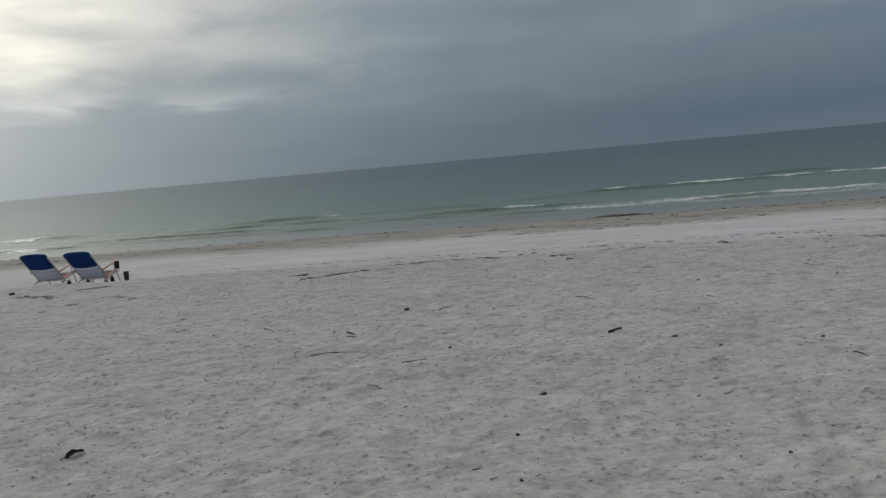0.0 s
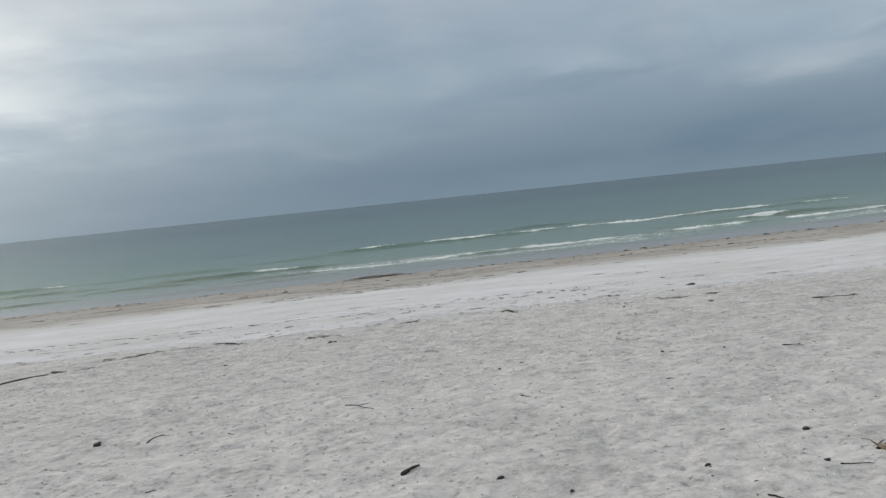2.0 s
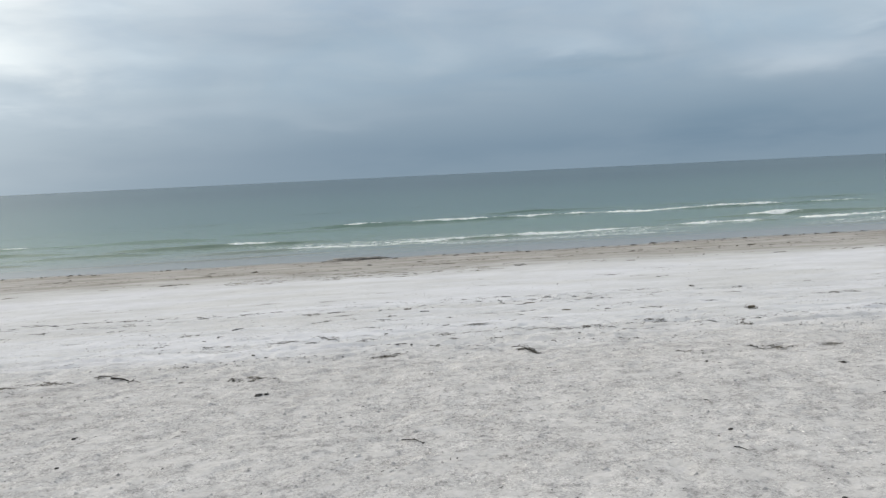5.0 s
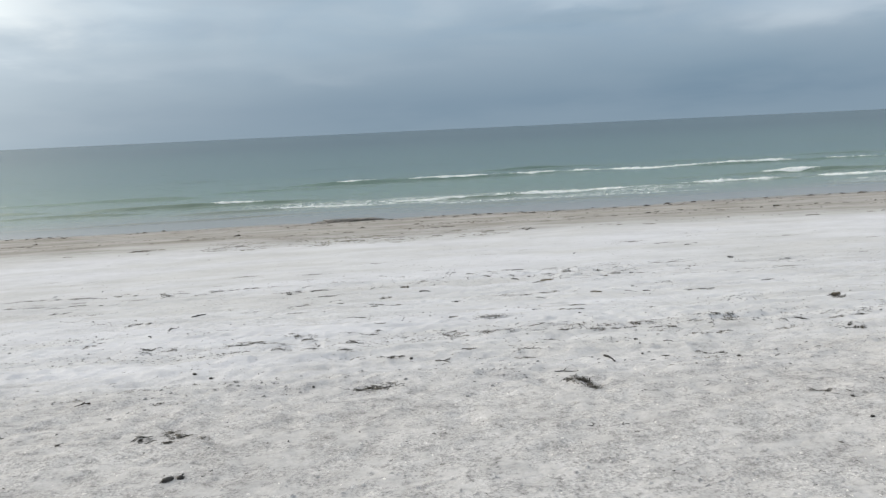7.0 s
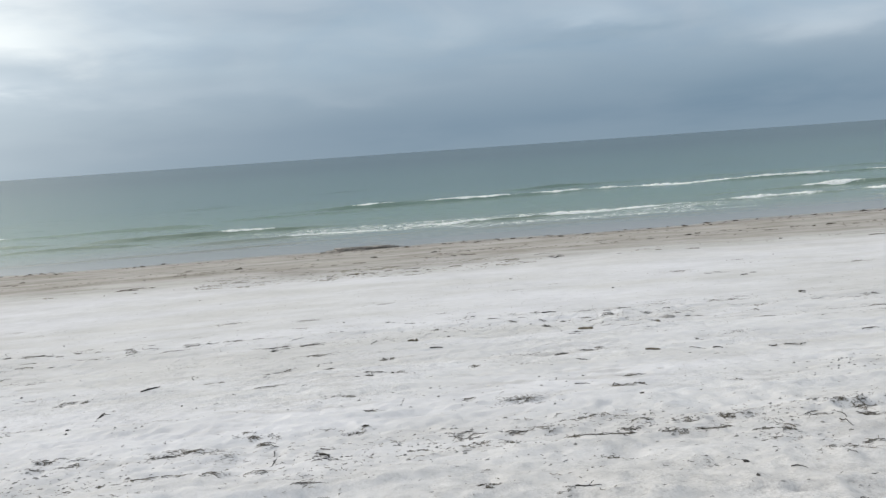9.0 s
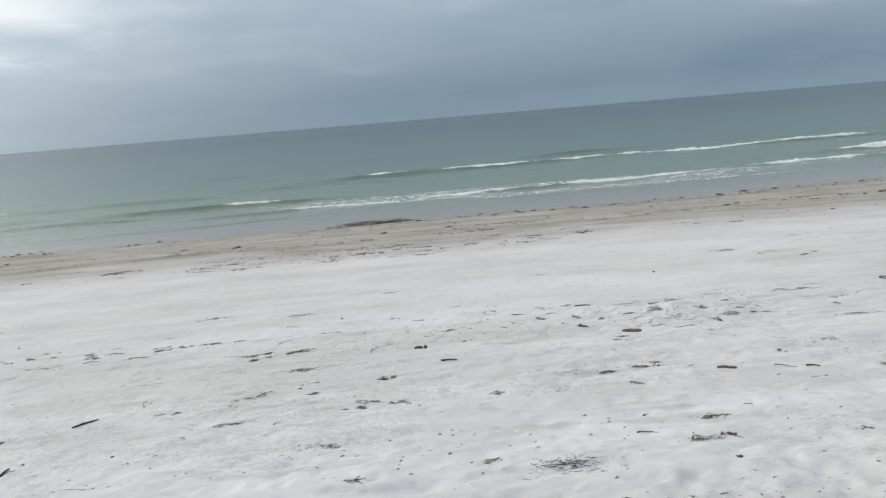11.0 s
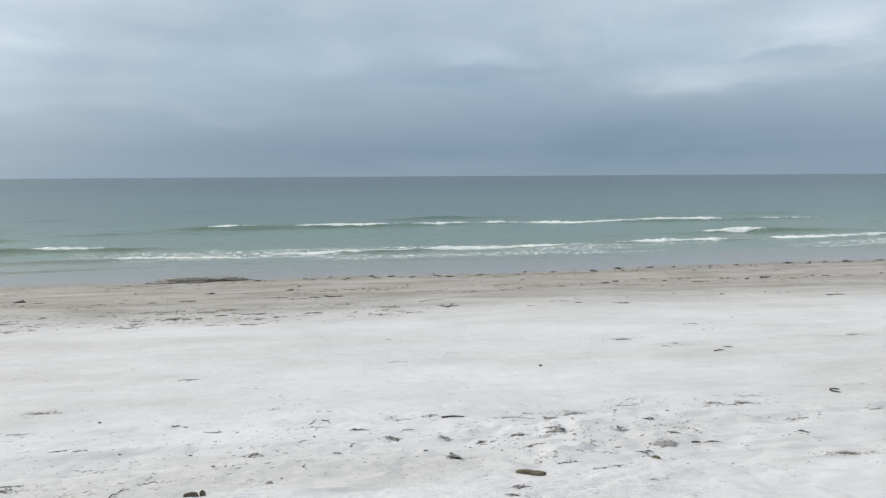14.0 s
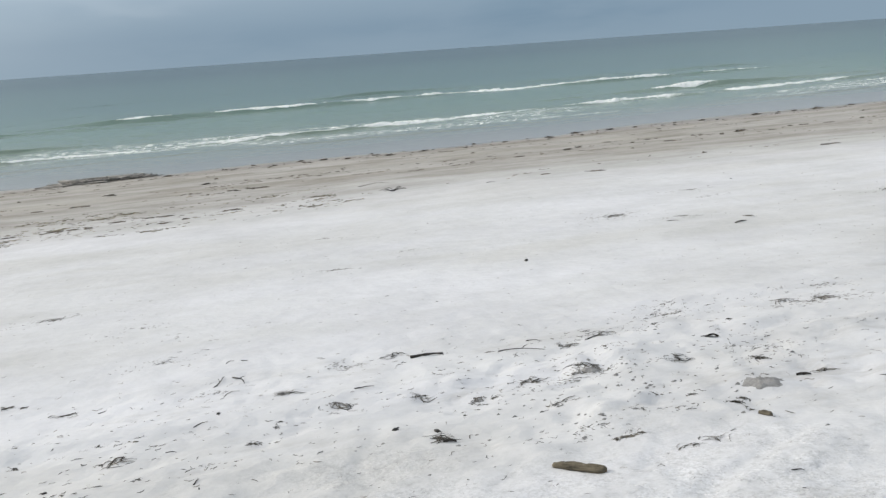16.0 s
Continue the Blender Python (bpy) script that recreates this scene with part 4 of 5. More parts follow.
def sand_clod(x, y, w, d, h):
    """A low crumbling mound of darker grey sand, its rim dying away into the ground."""
    bm = bmesh.new()
    off = Vector((x * 7, y * 7, 0))
    rings, sides = 12, 36
    verts = []
    for i in range(rings + 1):
        q = i / rings
        ring = []
        for k in range(sides if i else 1):
            a = 2 * math.pi * k / sides
            edge = 1 + 0.3 * noise.noise(Vector((math.cos(a) * 1.6, math.sin(a) * 1.6, 0)) + off) + 0.22 * noise.noise(Vector((math.cos(a) * 5, math.sin(a) * 5, 4)) + off)
            px, py = 0.5 * w * q * edge * math.cos(a), 0.5 * d * q * edge * math.sin(a)
            lumpy = 1 + 0.8 * noise.noise(Vector((px * 30, py * 40, 1)) + off) + 0.5 * noise.noise(Vector((px * 80, py * 90, 2)) + off)
            ring.append(bm.verts.new((px, py, h * (1 - q * q) ** 1.3 * lumpy + 0.002 - 0.009 * q ** 3)))
        verts.append(ring)
    for k in range(sides):
        bm.faces.new((verts[0][0], verts[1][k], verts[1][(k + 1) % sides]))
    for u, v in zip(verts[1:], verts[2:]):
        for k in range(sides):
            bm.faces.new((u[k], v[k], v[(k + 1) % sides], u[(k + 1) % sides]))
    ob = drape(part("sand_clod", bm, GREY_SAND), x, y, -25, 0.0)
    tagged(ob, "low mound of darker grey sand on the white slope", "sand clod", "clods of dug sand")


sand_clod(3.99, 21.06, 0.23, 0.15, 0.012)
tagged(driftwood(4.98, 16.36, 0.09, 0.042, 0.036, -40, 1), "brown wedge-shaped chunk of driftwood beside dried weed", "driftwood", "pieces of driftwood")
sand_clod(1.05, 20.79, 0.06, 0.045, 0.02)
sand_clod(3.34, 21.62, 0.12, 0.07, 0.012)


def wood_chip(x, y, s, angle):
    bm = bmesh.new()
    lump(bm, (s * 0.7, s * 0.55, s * 1.1), dice, 2, 0.4)
    ob = lay(part("wood_chip", bm, PALE_WOOD), x, y, angle, 0.003)
    tagged(ob, "upright brown chip of broken wood in the sand", "wood chip")


wood_chip(0.64, 20.62, 0.05, 20)


def dead_leaf(x, y, length, angle, curl):
    bm = bmesh.new()
    n, m = 12, 6
    rows = []
    for i in range(n + 1):
        u = i / n
        half = length * 0.26 * math.sin(math.pi * min(1, u * 0.94 + 0.03)) ** 0.8
        rows.append([bm.verts.new(((u - 0.5) * length, half * (2 * j / m - 1), curl * (abs(2 * j / m - 1) ** 1.5) * 0.6 + curl * math.sin(u * 3.0) + 0.10 * length * noise.noise(Vector((u * 4.5, j * 0.9, length * 70))))) for j in range(m + 1)])
    for a, b in zip(rows, rows[1:]):
        for j in range(m):
            bm.faces.new((a[j], b[j], b[j + 1], a[j + 1]))
    bmesh.ops.solidify(bm, geom=bm.faces[:], thickness=0.0015)
    ob = part("dead_leaf", bm, LEAF)
    bm = bmesh.new()
    tube(bm, [(-0.55 * length - 0.02, 0.004, 0.004), (-0.3 * length, 0, curl * 0.8 + 0.002), (0.1 * length, 0, curl + 0.003), (0.45 * length, 0, curl * 0.3 + 0.002)], [0.0025, 0.002, 0.0016, 0.0008], 5)
    part("midrib", bm, TWIG, ob)
    lay(ob, x, y, angle, 0.0)
    tagged(ob, "curled dark brown dead leaf on the sand", "leaf", "dead leaves")


dead_leaf(-3.13, 4.09, 0.125, 74, 0.016)
dead_leaf(-1.68, 13.06, 0.07, 20, 0.01)
dead_leaf(4.23, 21.84, 0.08, -15, 0.01)


def beach_root(x, y, angle):
    """A pale dried root with forked rootlets."""
    root = new("dry_root")
    bm = bmesh.new()
    tube(bm, [(-0.10, 0.02, 0.012), (-0.04, 0.0, 0.02), (0.02, -0.01, 0.022), (0.09, 0.015, 0.016), (0.14, 0.05, 0.012)], [0.009, 0.016, 0.015, 0.011, 0.006], 10)
    part("stem", bm, ROOT, root)
    for k in range(9):
        s = Vector((dice.uniform(-0.09, 0.12), 0, 0.018))
        e = s + Vector((dice.uniform(-0.09, 0.09), dice.choice((-1, 1)) * dice.uniform(0.04, 0.14), dice.uniform(-0.005, 0.05)))
        bm = bmesh.new()
        tube(bm, [s, (s + e) / 2 + Vector((0.01, 0, 0.015)), e], [0.006, 0.004, 0.002], 6)
        part("rootlet", bm, ROOT, root)
    for k in range(3):
        bm = bmesh.new()
        lump(bm, (0.035, 0.025, 0.02), dice, 2, 0.4)
        part("knot", bm, POD, root, "blackened knot").location = (-0.06 + 0.07 * k, dice.uniform(-0.03, 0.03), 0.006)
    lay(root, x, y, angle, 0.002, 0.3)
    root.scale = (0.75, 0.75, 0.75)
    tagged(root, "pale tan dried root with forked rootlets on grey sand", "root")


beach_root(2.13, 6.18, -75)


def shell_piece(x, y):
    s = dice.uniform(0.009, 0.015)
    bm = bmesh.new()
    for v in bmesh.ops.create_uvsphere(bm, u_segments=12, v_segments=8, radius=s)["verts"]:
        v.co.z = max(0.0, v.co.z) * 0.45 + 0.0006 * math.sin(12 * math.atan2(v.co.y, v.co.x + s))
        v.co.x *= 0.8
    ob = lay(part("shell", bm, SHELL), x, y, dice.uniform(0, 360), 0.001)
    tagged(ob, "bleached white half shell lying on the sand", "shell", "shells on the berm")




def sand_crumbs(count, place, mat, label, patchy=-0.1):
    """Small kicked-up lumps of sand, strewn in patches."""
    r = np.random.default_rng(77)
    x, y = place(r, count)
    near = vnoise(x * 1.7, y * 2.1, 5) + r.normal(0, 0.5, count) > patchy
    x, y = x[near], y[near]
    count, size = len(x), 0.0035 + 0.011 * r.random(len(x)) ** 2.5
    z = relief(x, y)
    for px, py, rad, dep in DENTS:
        q = ((x - px) ** 2 + (y - py) ** 2) / rad ** 2
        z = z - np.where(q < 12, dep * np.exp(-q), 0)
    corners = np.array([(1, 0, 0), (0.3, 0.9, 0.1), (-0.8, 0.6, 0), (-0.9, -0.5, 0.1), (0.2, -1, 0), (0.1, 0.1, 0.75)])
    co = corners[None] * (size[:, None, None] * r.uniform(0.6, 1.35, (count, 6, 3)))
    co[..., 0] *= 1.35
    co += np.stack([x, y, z - 0.001], -1)[:, None]
    base = (np.arange(count) * 6)[:, None, None]
    faces = base + np.array([(k, (k + 1) % 5, 5) for k in range(5)])[None]
    me = bpy.data.meshes.new("sand_crumbs")
    me.from_pydata(co.reshape(-1, 3).tolist(), [], faces.reshape(-1, 3).tolist())
    me.materials.append(mat)
    tagged(new("sand_crumbs", me), label, "sand", kind="stuff")


sand_crumbs(26000, lambda r, n: (r.uniform(-6, 5, n), 2.2 + 9.3 * r.random(n) ** 1.3), SAND, "small pale crumbs of sand strewn over the trodden berm")
sand_crumbs(9000, lambda r, n: (r.uniform(-5, 7, n), r.choice([13.3, 15.2, 15.4, 17.1], n) + 0.25 * r.normal(0, 1, n)), GREY_SAND, "grey crumbs of sand turned up along old wheel ruts", 0.45)
sand_crumbs(900, lambda r, n: (r.normal(3.5, 0.8, n), r.normal(21.5, 0.4, n)), GREY_SAND, "grey crumbs of trodden sand on the white slope", 0.45)
for x, y in [(-0.01, 11.86), (-1.18, 11.48), (-0.74, 12.17), (0.05, 5.0), (-0.92, 5.6), (0.6, 3.45), (-2.9, 4.7), (1.15, 17.3)]:
    shell_piece(x, y)

for row in [(-0.17, 6.76, 0.12, 34.62, 0.004), (-2.45, 7.02, 0.15, -42), (-2.08, 12.55, 0.18, -28), (1.69, 13.48, 0.46, -99, -0.001, 0.03), (-0.1, 15.34, 0.1, -52.15), (-2.19, 17.56, 0.15, 93.52), (3.6, 18.38, 0.11, -53.67), (-2.1, 18.73, 0.23, 55.14), (4.26, 21.09, 0.07, -28.75), (2.39, 21.11, 0.06, -15.74), (2.65, 22.43, 0.2, -6.77), (6.74, 25.07, 0.14, 10.26)]:
    stick(*row)
for row in [(0.86, 3.5, 0.05, 11.26), (-0.78, 3.83, 0.05, 33.51), (-1.39, 4.83, 0.05, 73.57), (0.49, 5.02, 0.06, 27.17), (-1.72, 5.3, 0.12, -18), (1.38, 5.75, 0.14, -66.69), (-1.61, 5.95, 0.19, 17.05), (1.89, 6.04, 0.15, -4.17), (-2.66, 6.26, 0.27, -73.08), (-2.32, 6.28, 0.45, 2.86), (-1.59, 6.99, 0.06, 12.33), (-5.5, 7.22, 0.08, 75.33), (-3.36, 7.3, 0.24, -48.62), (-2.54, 7.4, 0.07, 25.17), (-4.32, 7.45, 0.13, 19.23), (-3.68, 7.97, 0.08, 64.14), (-1.33, 8.04, 0.06, -33.9), (0.69, 8.06, 0.12, -64.28), (-4.65, 8.07, 0.07, 38.92), (1.72, 8.08, 0.06, -37.35), (-5, 8.25, 0.1, 64.27), (-0.48, 8.36, 0.3, -45.96), (2.92, 8.67, 0.18, 0.61), (1.82, 9.67, 0.07, -42.42)]:
    twig(*row)
for row in [(0.17, 10.25, 0.17, -41.64), (2.02, 10.58, 0.07, -68.08), (-1.51, 12.15, 0.05, 56), (-1.94, 12.43, 0.14, -30), (1.28, 13.03, 0.15, -10.55), (2.62, 13.61, 0.06, -101.97), (1.27, 14.1, 0.13, 2.47), (3.04, 14.96, 0.22, -100.18), (-0.41, 15.31, 0.24, 93.77), (2.35, 16.77, 0.11, -53.16), (1.9, 16.99, 0.13, -22.71), (-2.16, 17.5, 0.17, 69.61), (3.43, 18.48, 0.17, -33.96), (-2.11, 18.7, 0.17, 38.1), (-1.81, 19.29, 0.25, 101.06), (3.44, 20.12, 0.05, -14.61), (0.11, 20.76, 0.32, 75.04), (1.29, 21.18, 0.05, 62.98), (1.18, 21.62, 0.05, -15.99), (-3.18, 21.79, 0.19, -2.25), (1.32, 21.88, 0.07, 9.79), (2.18, 21.99, 0.11, 7.28), (3.18, 22.22, 0.28, -20.6), (3.68, 22.23, 0.16, 0.79)]:
    twig(*row)
for row in [(1.49, 22.31, 0.1, 31.53), (3.31, 22.35, 0.09, -26.25), (0.81, 22.4, 0.05, 29.17), (1.55, 22.54, 0.15, -67.63), (1.44, 22.56, 0.17, 63.46), (1.6, 22.88, 0.05, -41.42), (1.51, 22.91, 0.07, 46.39), (6.26, 25.57, 0.13, -29.77), (5.81, 30.04, 0.14, -15.86), (4.3, 31.69, 0.57, 11.02)]:
    twig(*row)
for row in [(0.65, 4.02), (-0.65, 4.33), (0.32, 4.94), (-0.58, 5.03), (1.79, 6.12), (0.57, 6.19), (1.26, 6.26), (-1.44, 6.42), (0.27, 6.45), (1.98, 6.69), (-2.21, 8.05, 0.022), (2.43, 8.84), (1.96, 8.95), (0.65, 9.09), (0.85, 9.21), (1.91, 10), (-1.75, 10.19), (-1.84, 10.73), (3.31, 11.29), (-0.85, 11.56, 0.018), (-0.80, 11.58, 0.012), (2.44, 11.63), (2.56, 12), (-1.51, 12.12), (-0.31, 13.1), (2.55, 13.34), (1.6, 13.61), (4.4, 13.95), (-1.1, 13.98), (2.09, 14.05), (0.35, 14.05), (-1.23, 14.07), (-1.25, 14.27), (2.15, 14.33), (2.21, 16.34), (-2.23, 16.84), (-1.55, 17.72), (0.54, 18.14), (-1, 18.14), (-0.97, 18.81), (2.53, 18.86), (2.89, 21.23), (2.37, 21.25), (2.19, 21.32), (3.3, 21.37), (2.55, 21.38)]:
    seed_pod(*row)
for row in [(0.66, 21.42), (1.41, 21.97), (-4.66, 23.3), (4.21, 24.67), (8.57, 27.85), (9.39, 31.45)]:
    seed_pod(*row)
for row in [(3.5, 10.93, 0.07, -17.4), (-9.4, 11.36, 0.09, -76.6), (-0.92, 12.1, 0.14, 18.3), (-2.9, 12.31, 0.2, 4.9), (1.32, 12.56, 0.2, -7.1), (-1.21, 12.94, 0.09, -9.5), (-0.51, 13.07, 0.07, -2), (3.62, 13.38, 0.07, -85.3), (1.16, 14.06, 0.08, 10.1), (3.88, 14.21, 0.11, -11.7), (-1.38, 15.09, 0.07, 25.2), (2.06, 15.1, 0.13, -4.4), (2.05, 15.78, 0.07, -7.5), (1.5, 15.94, 0.07, -1), (-1.14, 15.94, 0.07, 37.1), (1.13, 16.04, 0.07, -0.8), (-0.65, 16.04, 0.29, -15.9), (4.88, 16.21, 0.16, 83.8), (3.1, 16.73, 0.09, -15.4), (-2.14, 17.7, 0.07, 25), (3.48, 18.04, 0.11, 2.1), (3.24, 18.19, 0.07, -12.4), (2.24, 18.37, 0.14, -18.1), (1.18, 18.42, 0.18, -10.5)]:
    clump(*row)
for row in [(0.27, 19.32, 0.15, -5.5), (-0.42, 19.42, 0.11, -4.1), (-1.21, 20.3, 0.07, -5.8), (3.09, 20.76, 0.12, 2.5), (3.74, 20.8, 0.07, -38), (3.6, 21.11, 0.07, -6.9), (-0.65, 21.17, 0.13, -3.6), (3.46, 21.18, 0.07, -0.6), (1.06, 21.32, 0.07, 0.9), (-4.09, 21.37, 0.12, 10.2), (2.7, 21.53, 0.1, -3.1), (1.54, 21.54, 0.08, -16.2), (1.68, 21.72, 0.07, -12.1), (0.48, 21.8, 0.07, -6), (0.98, 21.84, 0.07, -6.6), (0.84, 21.88, 0.07, -6.4), (-0.35, 22.02, 0.12, 44.5), (4.55, 22.11, 0.07, -0.7), (4.12, 22.29, 0.07, -1.1), (1.26, 30.28, 0.15, 5), (10.23, 31.01, 0.16, 2.6), (8.87, 33.85, 0.34, 4), (12.62, 33.96, 0.22, 3.2), (10.5, 34.07, 0.18, -1.7)]:
    clump(*row)
for row in [(9.26, 34.11, 0.27, 6.8), (13.21, 34.15, 0.51, 3.7), (14.62, 34.23, 0.17, 3.3), (16.63, 34.24, 0.19, 1.2), (-0.07, 34.56, 0.26, 0.7), (1.64, 34.76, 0.25, -4.7), (-1.74, 35.1, 0.14, 1.5), (7.35, 35.43, 0.16, -0.7), (1.88, 35.64, 0.17, -7.1), (18.1, 35.82, 0.22, 0), (5.88, 37.08, 0.4, 4.3), (4.86, 37.19, 0.25, -4.6), (3.27, 37.35, 0.15, 0.3), (0.91, 37.44, 0.28, 1.8), (8.87, 37.51, 0.22, -2.4), (10.06, 37.54, 0.38, -0.3), (4.38, 37.57, 0.36, 2.7), (3.87, 37.74, 0.22, 0.7), (12.61, 37.74, 0.2, 1), (14.63, 37.77, 0.34, -3.6), (6.37, 37.78, 0.11, -3.6), (11.89, 37.78, 0.37, 1.6), (14.04, 37.8, 0.07, 64.9), (13.83, 37.82, 0.2, 3.6)]:
    clump(*row)
for row in [(16.35, 37.82, 0.55, 5.2), (8.67, 37.83, 0.11, -21.1), (17.09, 37.83, 0.23, 4.5), (17.61, 37.85, 0.36, 1), (21.62, 37.86, 0.37, -3.9), (5.6, 37.87, 0.17, -8.1), (18.39, 37.87, 0.7, 3.5), (10.96, 37.88, 0.43, -1.2), (11.6, 37.88, 0.11, -1.1), (2.8, 37.89, 0.17, -0.8), (19.58, 37.92, 0.38, -5.7), (20.44, 37.95, 0.07, 85.5)]:
    clump(*row)
for row in [(4.25, 10.68, 0.7, 5.3), (-8.4, 10.74, 0.7, -11.4), (-8.11, 11.56, 0.34, 35.4), (3.31, 11.99, 0.7, -6.3), (-3.23, 12.09, 0.46, 3.3), (2.52, 12.11, 0.13, -15.5), (-1.11, 12.16, 0.07, 11.7), (-2.37, 12.7, 0.3, 31.4), (0.1, 12.99, 0.31, -11.8), (1.17, 13.87, 0.12, 0.8), (-0.1, 14.54, 0.08, 11.6), (3.03, 14.57, 0.19, 9.3), (2.62, 14.94, 0.24, -22.1), (-4.9, 14.97, 0.32, 3.5), (2.73, 15.12, 0.1, -53), (1.68, 15.15, 0.48, 3), (1.51, 15.15, 0.19, -3.5), (2.38, 15.18, 0.23, 18.1), (1.9, 15.38, 0.22, -0.1), (1.09, 15.52, 0.7, -2), (0.78, 15.64, 0.12, -18), (-1.19, 15.68, 0.24, 26.9), (-1.91, 15.7, 0.24, 4), (-0.63, 15.86, 0.26, -20.5)]:
    weed(*row)
for row in [(0.14, 16.59, 0.19, -8), (0.98, 16.67, 0.14, -0.9), (2.04, 16.71, 0.42, 5.5), (2.34, 17.21, 0.26, 3.1), (-0.79, 18.23, 0.33, -1.9), (0.23, 18.42, 0.36, -7.4), (-1.48, 18.85, 0.22, -10.3), (2.07, 18.87, 0.24, -3.7), (2.38, 18.92, 0.1, 6.1), (2.56, 19.03, 0.08, -27.9), (-0.93, 19.06, 0.17, 24.2), (-0.74, 19.13, 0.17, -9), (3.33, 20.55, 0.12, -0.7), (-1.07, 20.97, 0.28, 24.5), (4.44, 21.12, 0.1, -2.7), (2.3, 21.16, 0.26, -6.1), (3.02, 21.28, 0.11, -2.9), (4.23, 21.4, 0.07, -1.7), (3.82, 21.59, 0.16, -4.3), (0.92, 21.61, 0.07, 2.1), (3.33, 21.68, 0.09, -27.8), (2.97, 21.71, 0.15, -6.4), (2.37, 21.73, 0.17, -0.1), (2, 21.84, 0.12, -33.5)]:
    weed(*row)
for row in [(-2.78, 21.85, 0.38, -11.9), (-4.61, 21.88, 0.23, -4.7), (-0.53, 22.11, 0.12, 2), (1.8, 22.11, 0.1, -6.4), (3.45, 22.17, 0.1, -2.7), (5.17, 22.3, 0.17, 2.2), (0.64, 22.44, 0.18, -16.8), (2.43, 22.54, 0.13, 7.2), (7.02, 25.27, 0.13, -65), (0.93, 30.05, 0.09, 5.4), (7.63, 30.13, 0.34, 1.5), (6.86, 30.39, 0.25, -1.9), (-1.09, 30.4, 0.18, 6.5), (-0.2, 30.41, 0.31, -1.1), (-0.47, 30.41, 0.24, -1.3), (1.81, 30.74, 0.37, -3.9), (0.28, 30.76, 0.29, 1.8), (0.89, 30.85, 0.38, -2.8), (2.32, 33.12, 0.69, -0.7), (-1.06, 33.22, 0.2, 1.6), (-0.39, 33.31, 0.43, -1.8), (7.44, 33.46, 0.44, 1.3), (11.18, 33.6, 0.37, -5.4), (13.78, 33.8, 0.38, 3)]:
    weed(*row)
for row in [(15.57, 34.09, 0.2, -1), (15.02, 34.22, 0.26, 0.7)]:
    weed(*row)

for row in [(-2.3, 12.64, 0.16, 12), (-2.95, 12.35, 0.2, 8), (4.15, 13.6, 0.22, 0), (3.1, 12.1, 0.24, -4), (4.25, 10.7, 0.22, 6), (1.45, 15.3, 0.2, 0), (-9.2, 11.3, 0.2, 20), (-8.4, 10.8, 0.26, -8), (-8.1, 11.5, 0.22, 14)]:
    clump(*row)


# thick tangles on the crest of the berm
for row in [(1.33, 12.66, 0.22, -8, 3.2), (1.25, 12.8, 0.16, -20, 2.5), (-0.94, 12.19, 0.24, -15, 1.2), (-2.62, 12.5, 0.3, -8, 3.0), (0.08, 12.97, 0.3, -25, 1.5), (4.9, 16.25, 0.16, 0, 3.2), (3.97, 14.28, 0.1, -20, 3.5),
            (-4.68, 11.43, 0.35, 12, 2.0), (-4.4, 10.95, 0.3, -10, 1.5), (-8.8, 10.9, 0.36, -20, 2.0), (3.74, 20.9, 0.14, -40, 3.0), (3.34, 21.68, 0.13, -40, 2.5), (2.7, 21.58, 0.12, 20, 2.5), (3.09, 20.77, 0.11, 0, 2.5)]:
    clump(*row)
for row in [(-3.96, 11.2, 0.5, 40), (-9.42, 11.37, 0.2, -67, 0.01)]:
    stick(*row)
for row in [(-3.5, 11.55, 0.5, 15), (-3.09, 12.14, 0.6, 8), (-8.15, 10.53, 0.4, -11), (-7.09, 9.77, 0.3, 40), (-6.74, 10.24, 0.6, -35), (-8.08, 11.51, 0.5, 45)]:
    weed(*row)
for row in [(-7.61, 9.98, 0.08, 85), (-7.25, 9.24, 0.1, 13), (-1.83, 8.09, 0.2, 57), (-3.82, 7.81, 0.09, 77), (-2.4, 6.89, 0.11, -23), (-2.77, 5.43, 0.14, -59)]:
    twig(*row)
for row in [(-7.06, 11.05), (-6.06, 9.87), (-7.06, 10.24), (-0.57, 5.06), (-0.55, 3.66)]:
    seed_pod(*row)

# more litter on the slope
for row in [(-0.32, 18.99, 0.13, 26), (0.37, 18.36, 0.14, -26), (0.3, 22.75, 0.11, 20), (-3.18, 22.62, 0.11, -30), (-2.48, 22.34, 0.1, 8), (3.63, 19.01, 0.09, -4), (5.22, 21.18, 0.11, 21), (-2.04, 15.94, 0.22, -7), (-3.34, 22.17, 0.26, -11),
            (-2.78, 18.47, 0.26, 7), (-2.74, 16.63, 0.18, -20), (0.11, 16.06, 0.15, 40), (0.2, 14.17, 0.18, 40), (0.59, 13.94, 0.15, 9), (2.04, 13.41, 0.18, 20), (2.4, 13.58, 0.2, 7), (2.53, 15.5, 0.15, -16), (2.26, 15.5, 0.15, 6), (3.46, 15.5, 0.26, 8), (0.8, 14.23, 0.11, -2)]:
    clump(*row, 1.6)
for row in [(0.27, 19.3, 0.14, 5, 3.2), (0.08, 18.3, 0.15, -10, 2.6), (2.32, 17.2, 0.12, 4, 1.8), (2.32, 16.81, 0.12, -8, 1.8)]:
    clump(*row)
stick(0.84, 19.8, 0.15, 4)


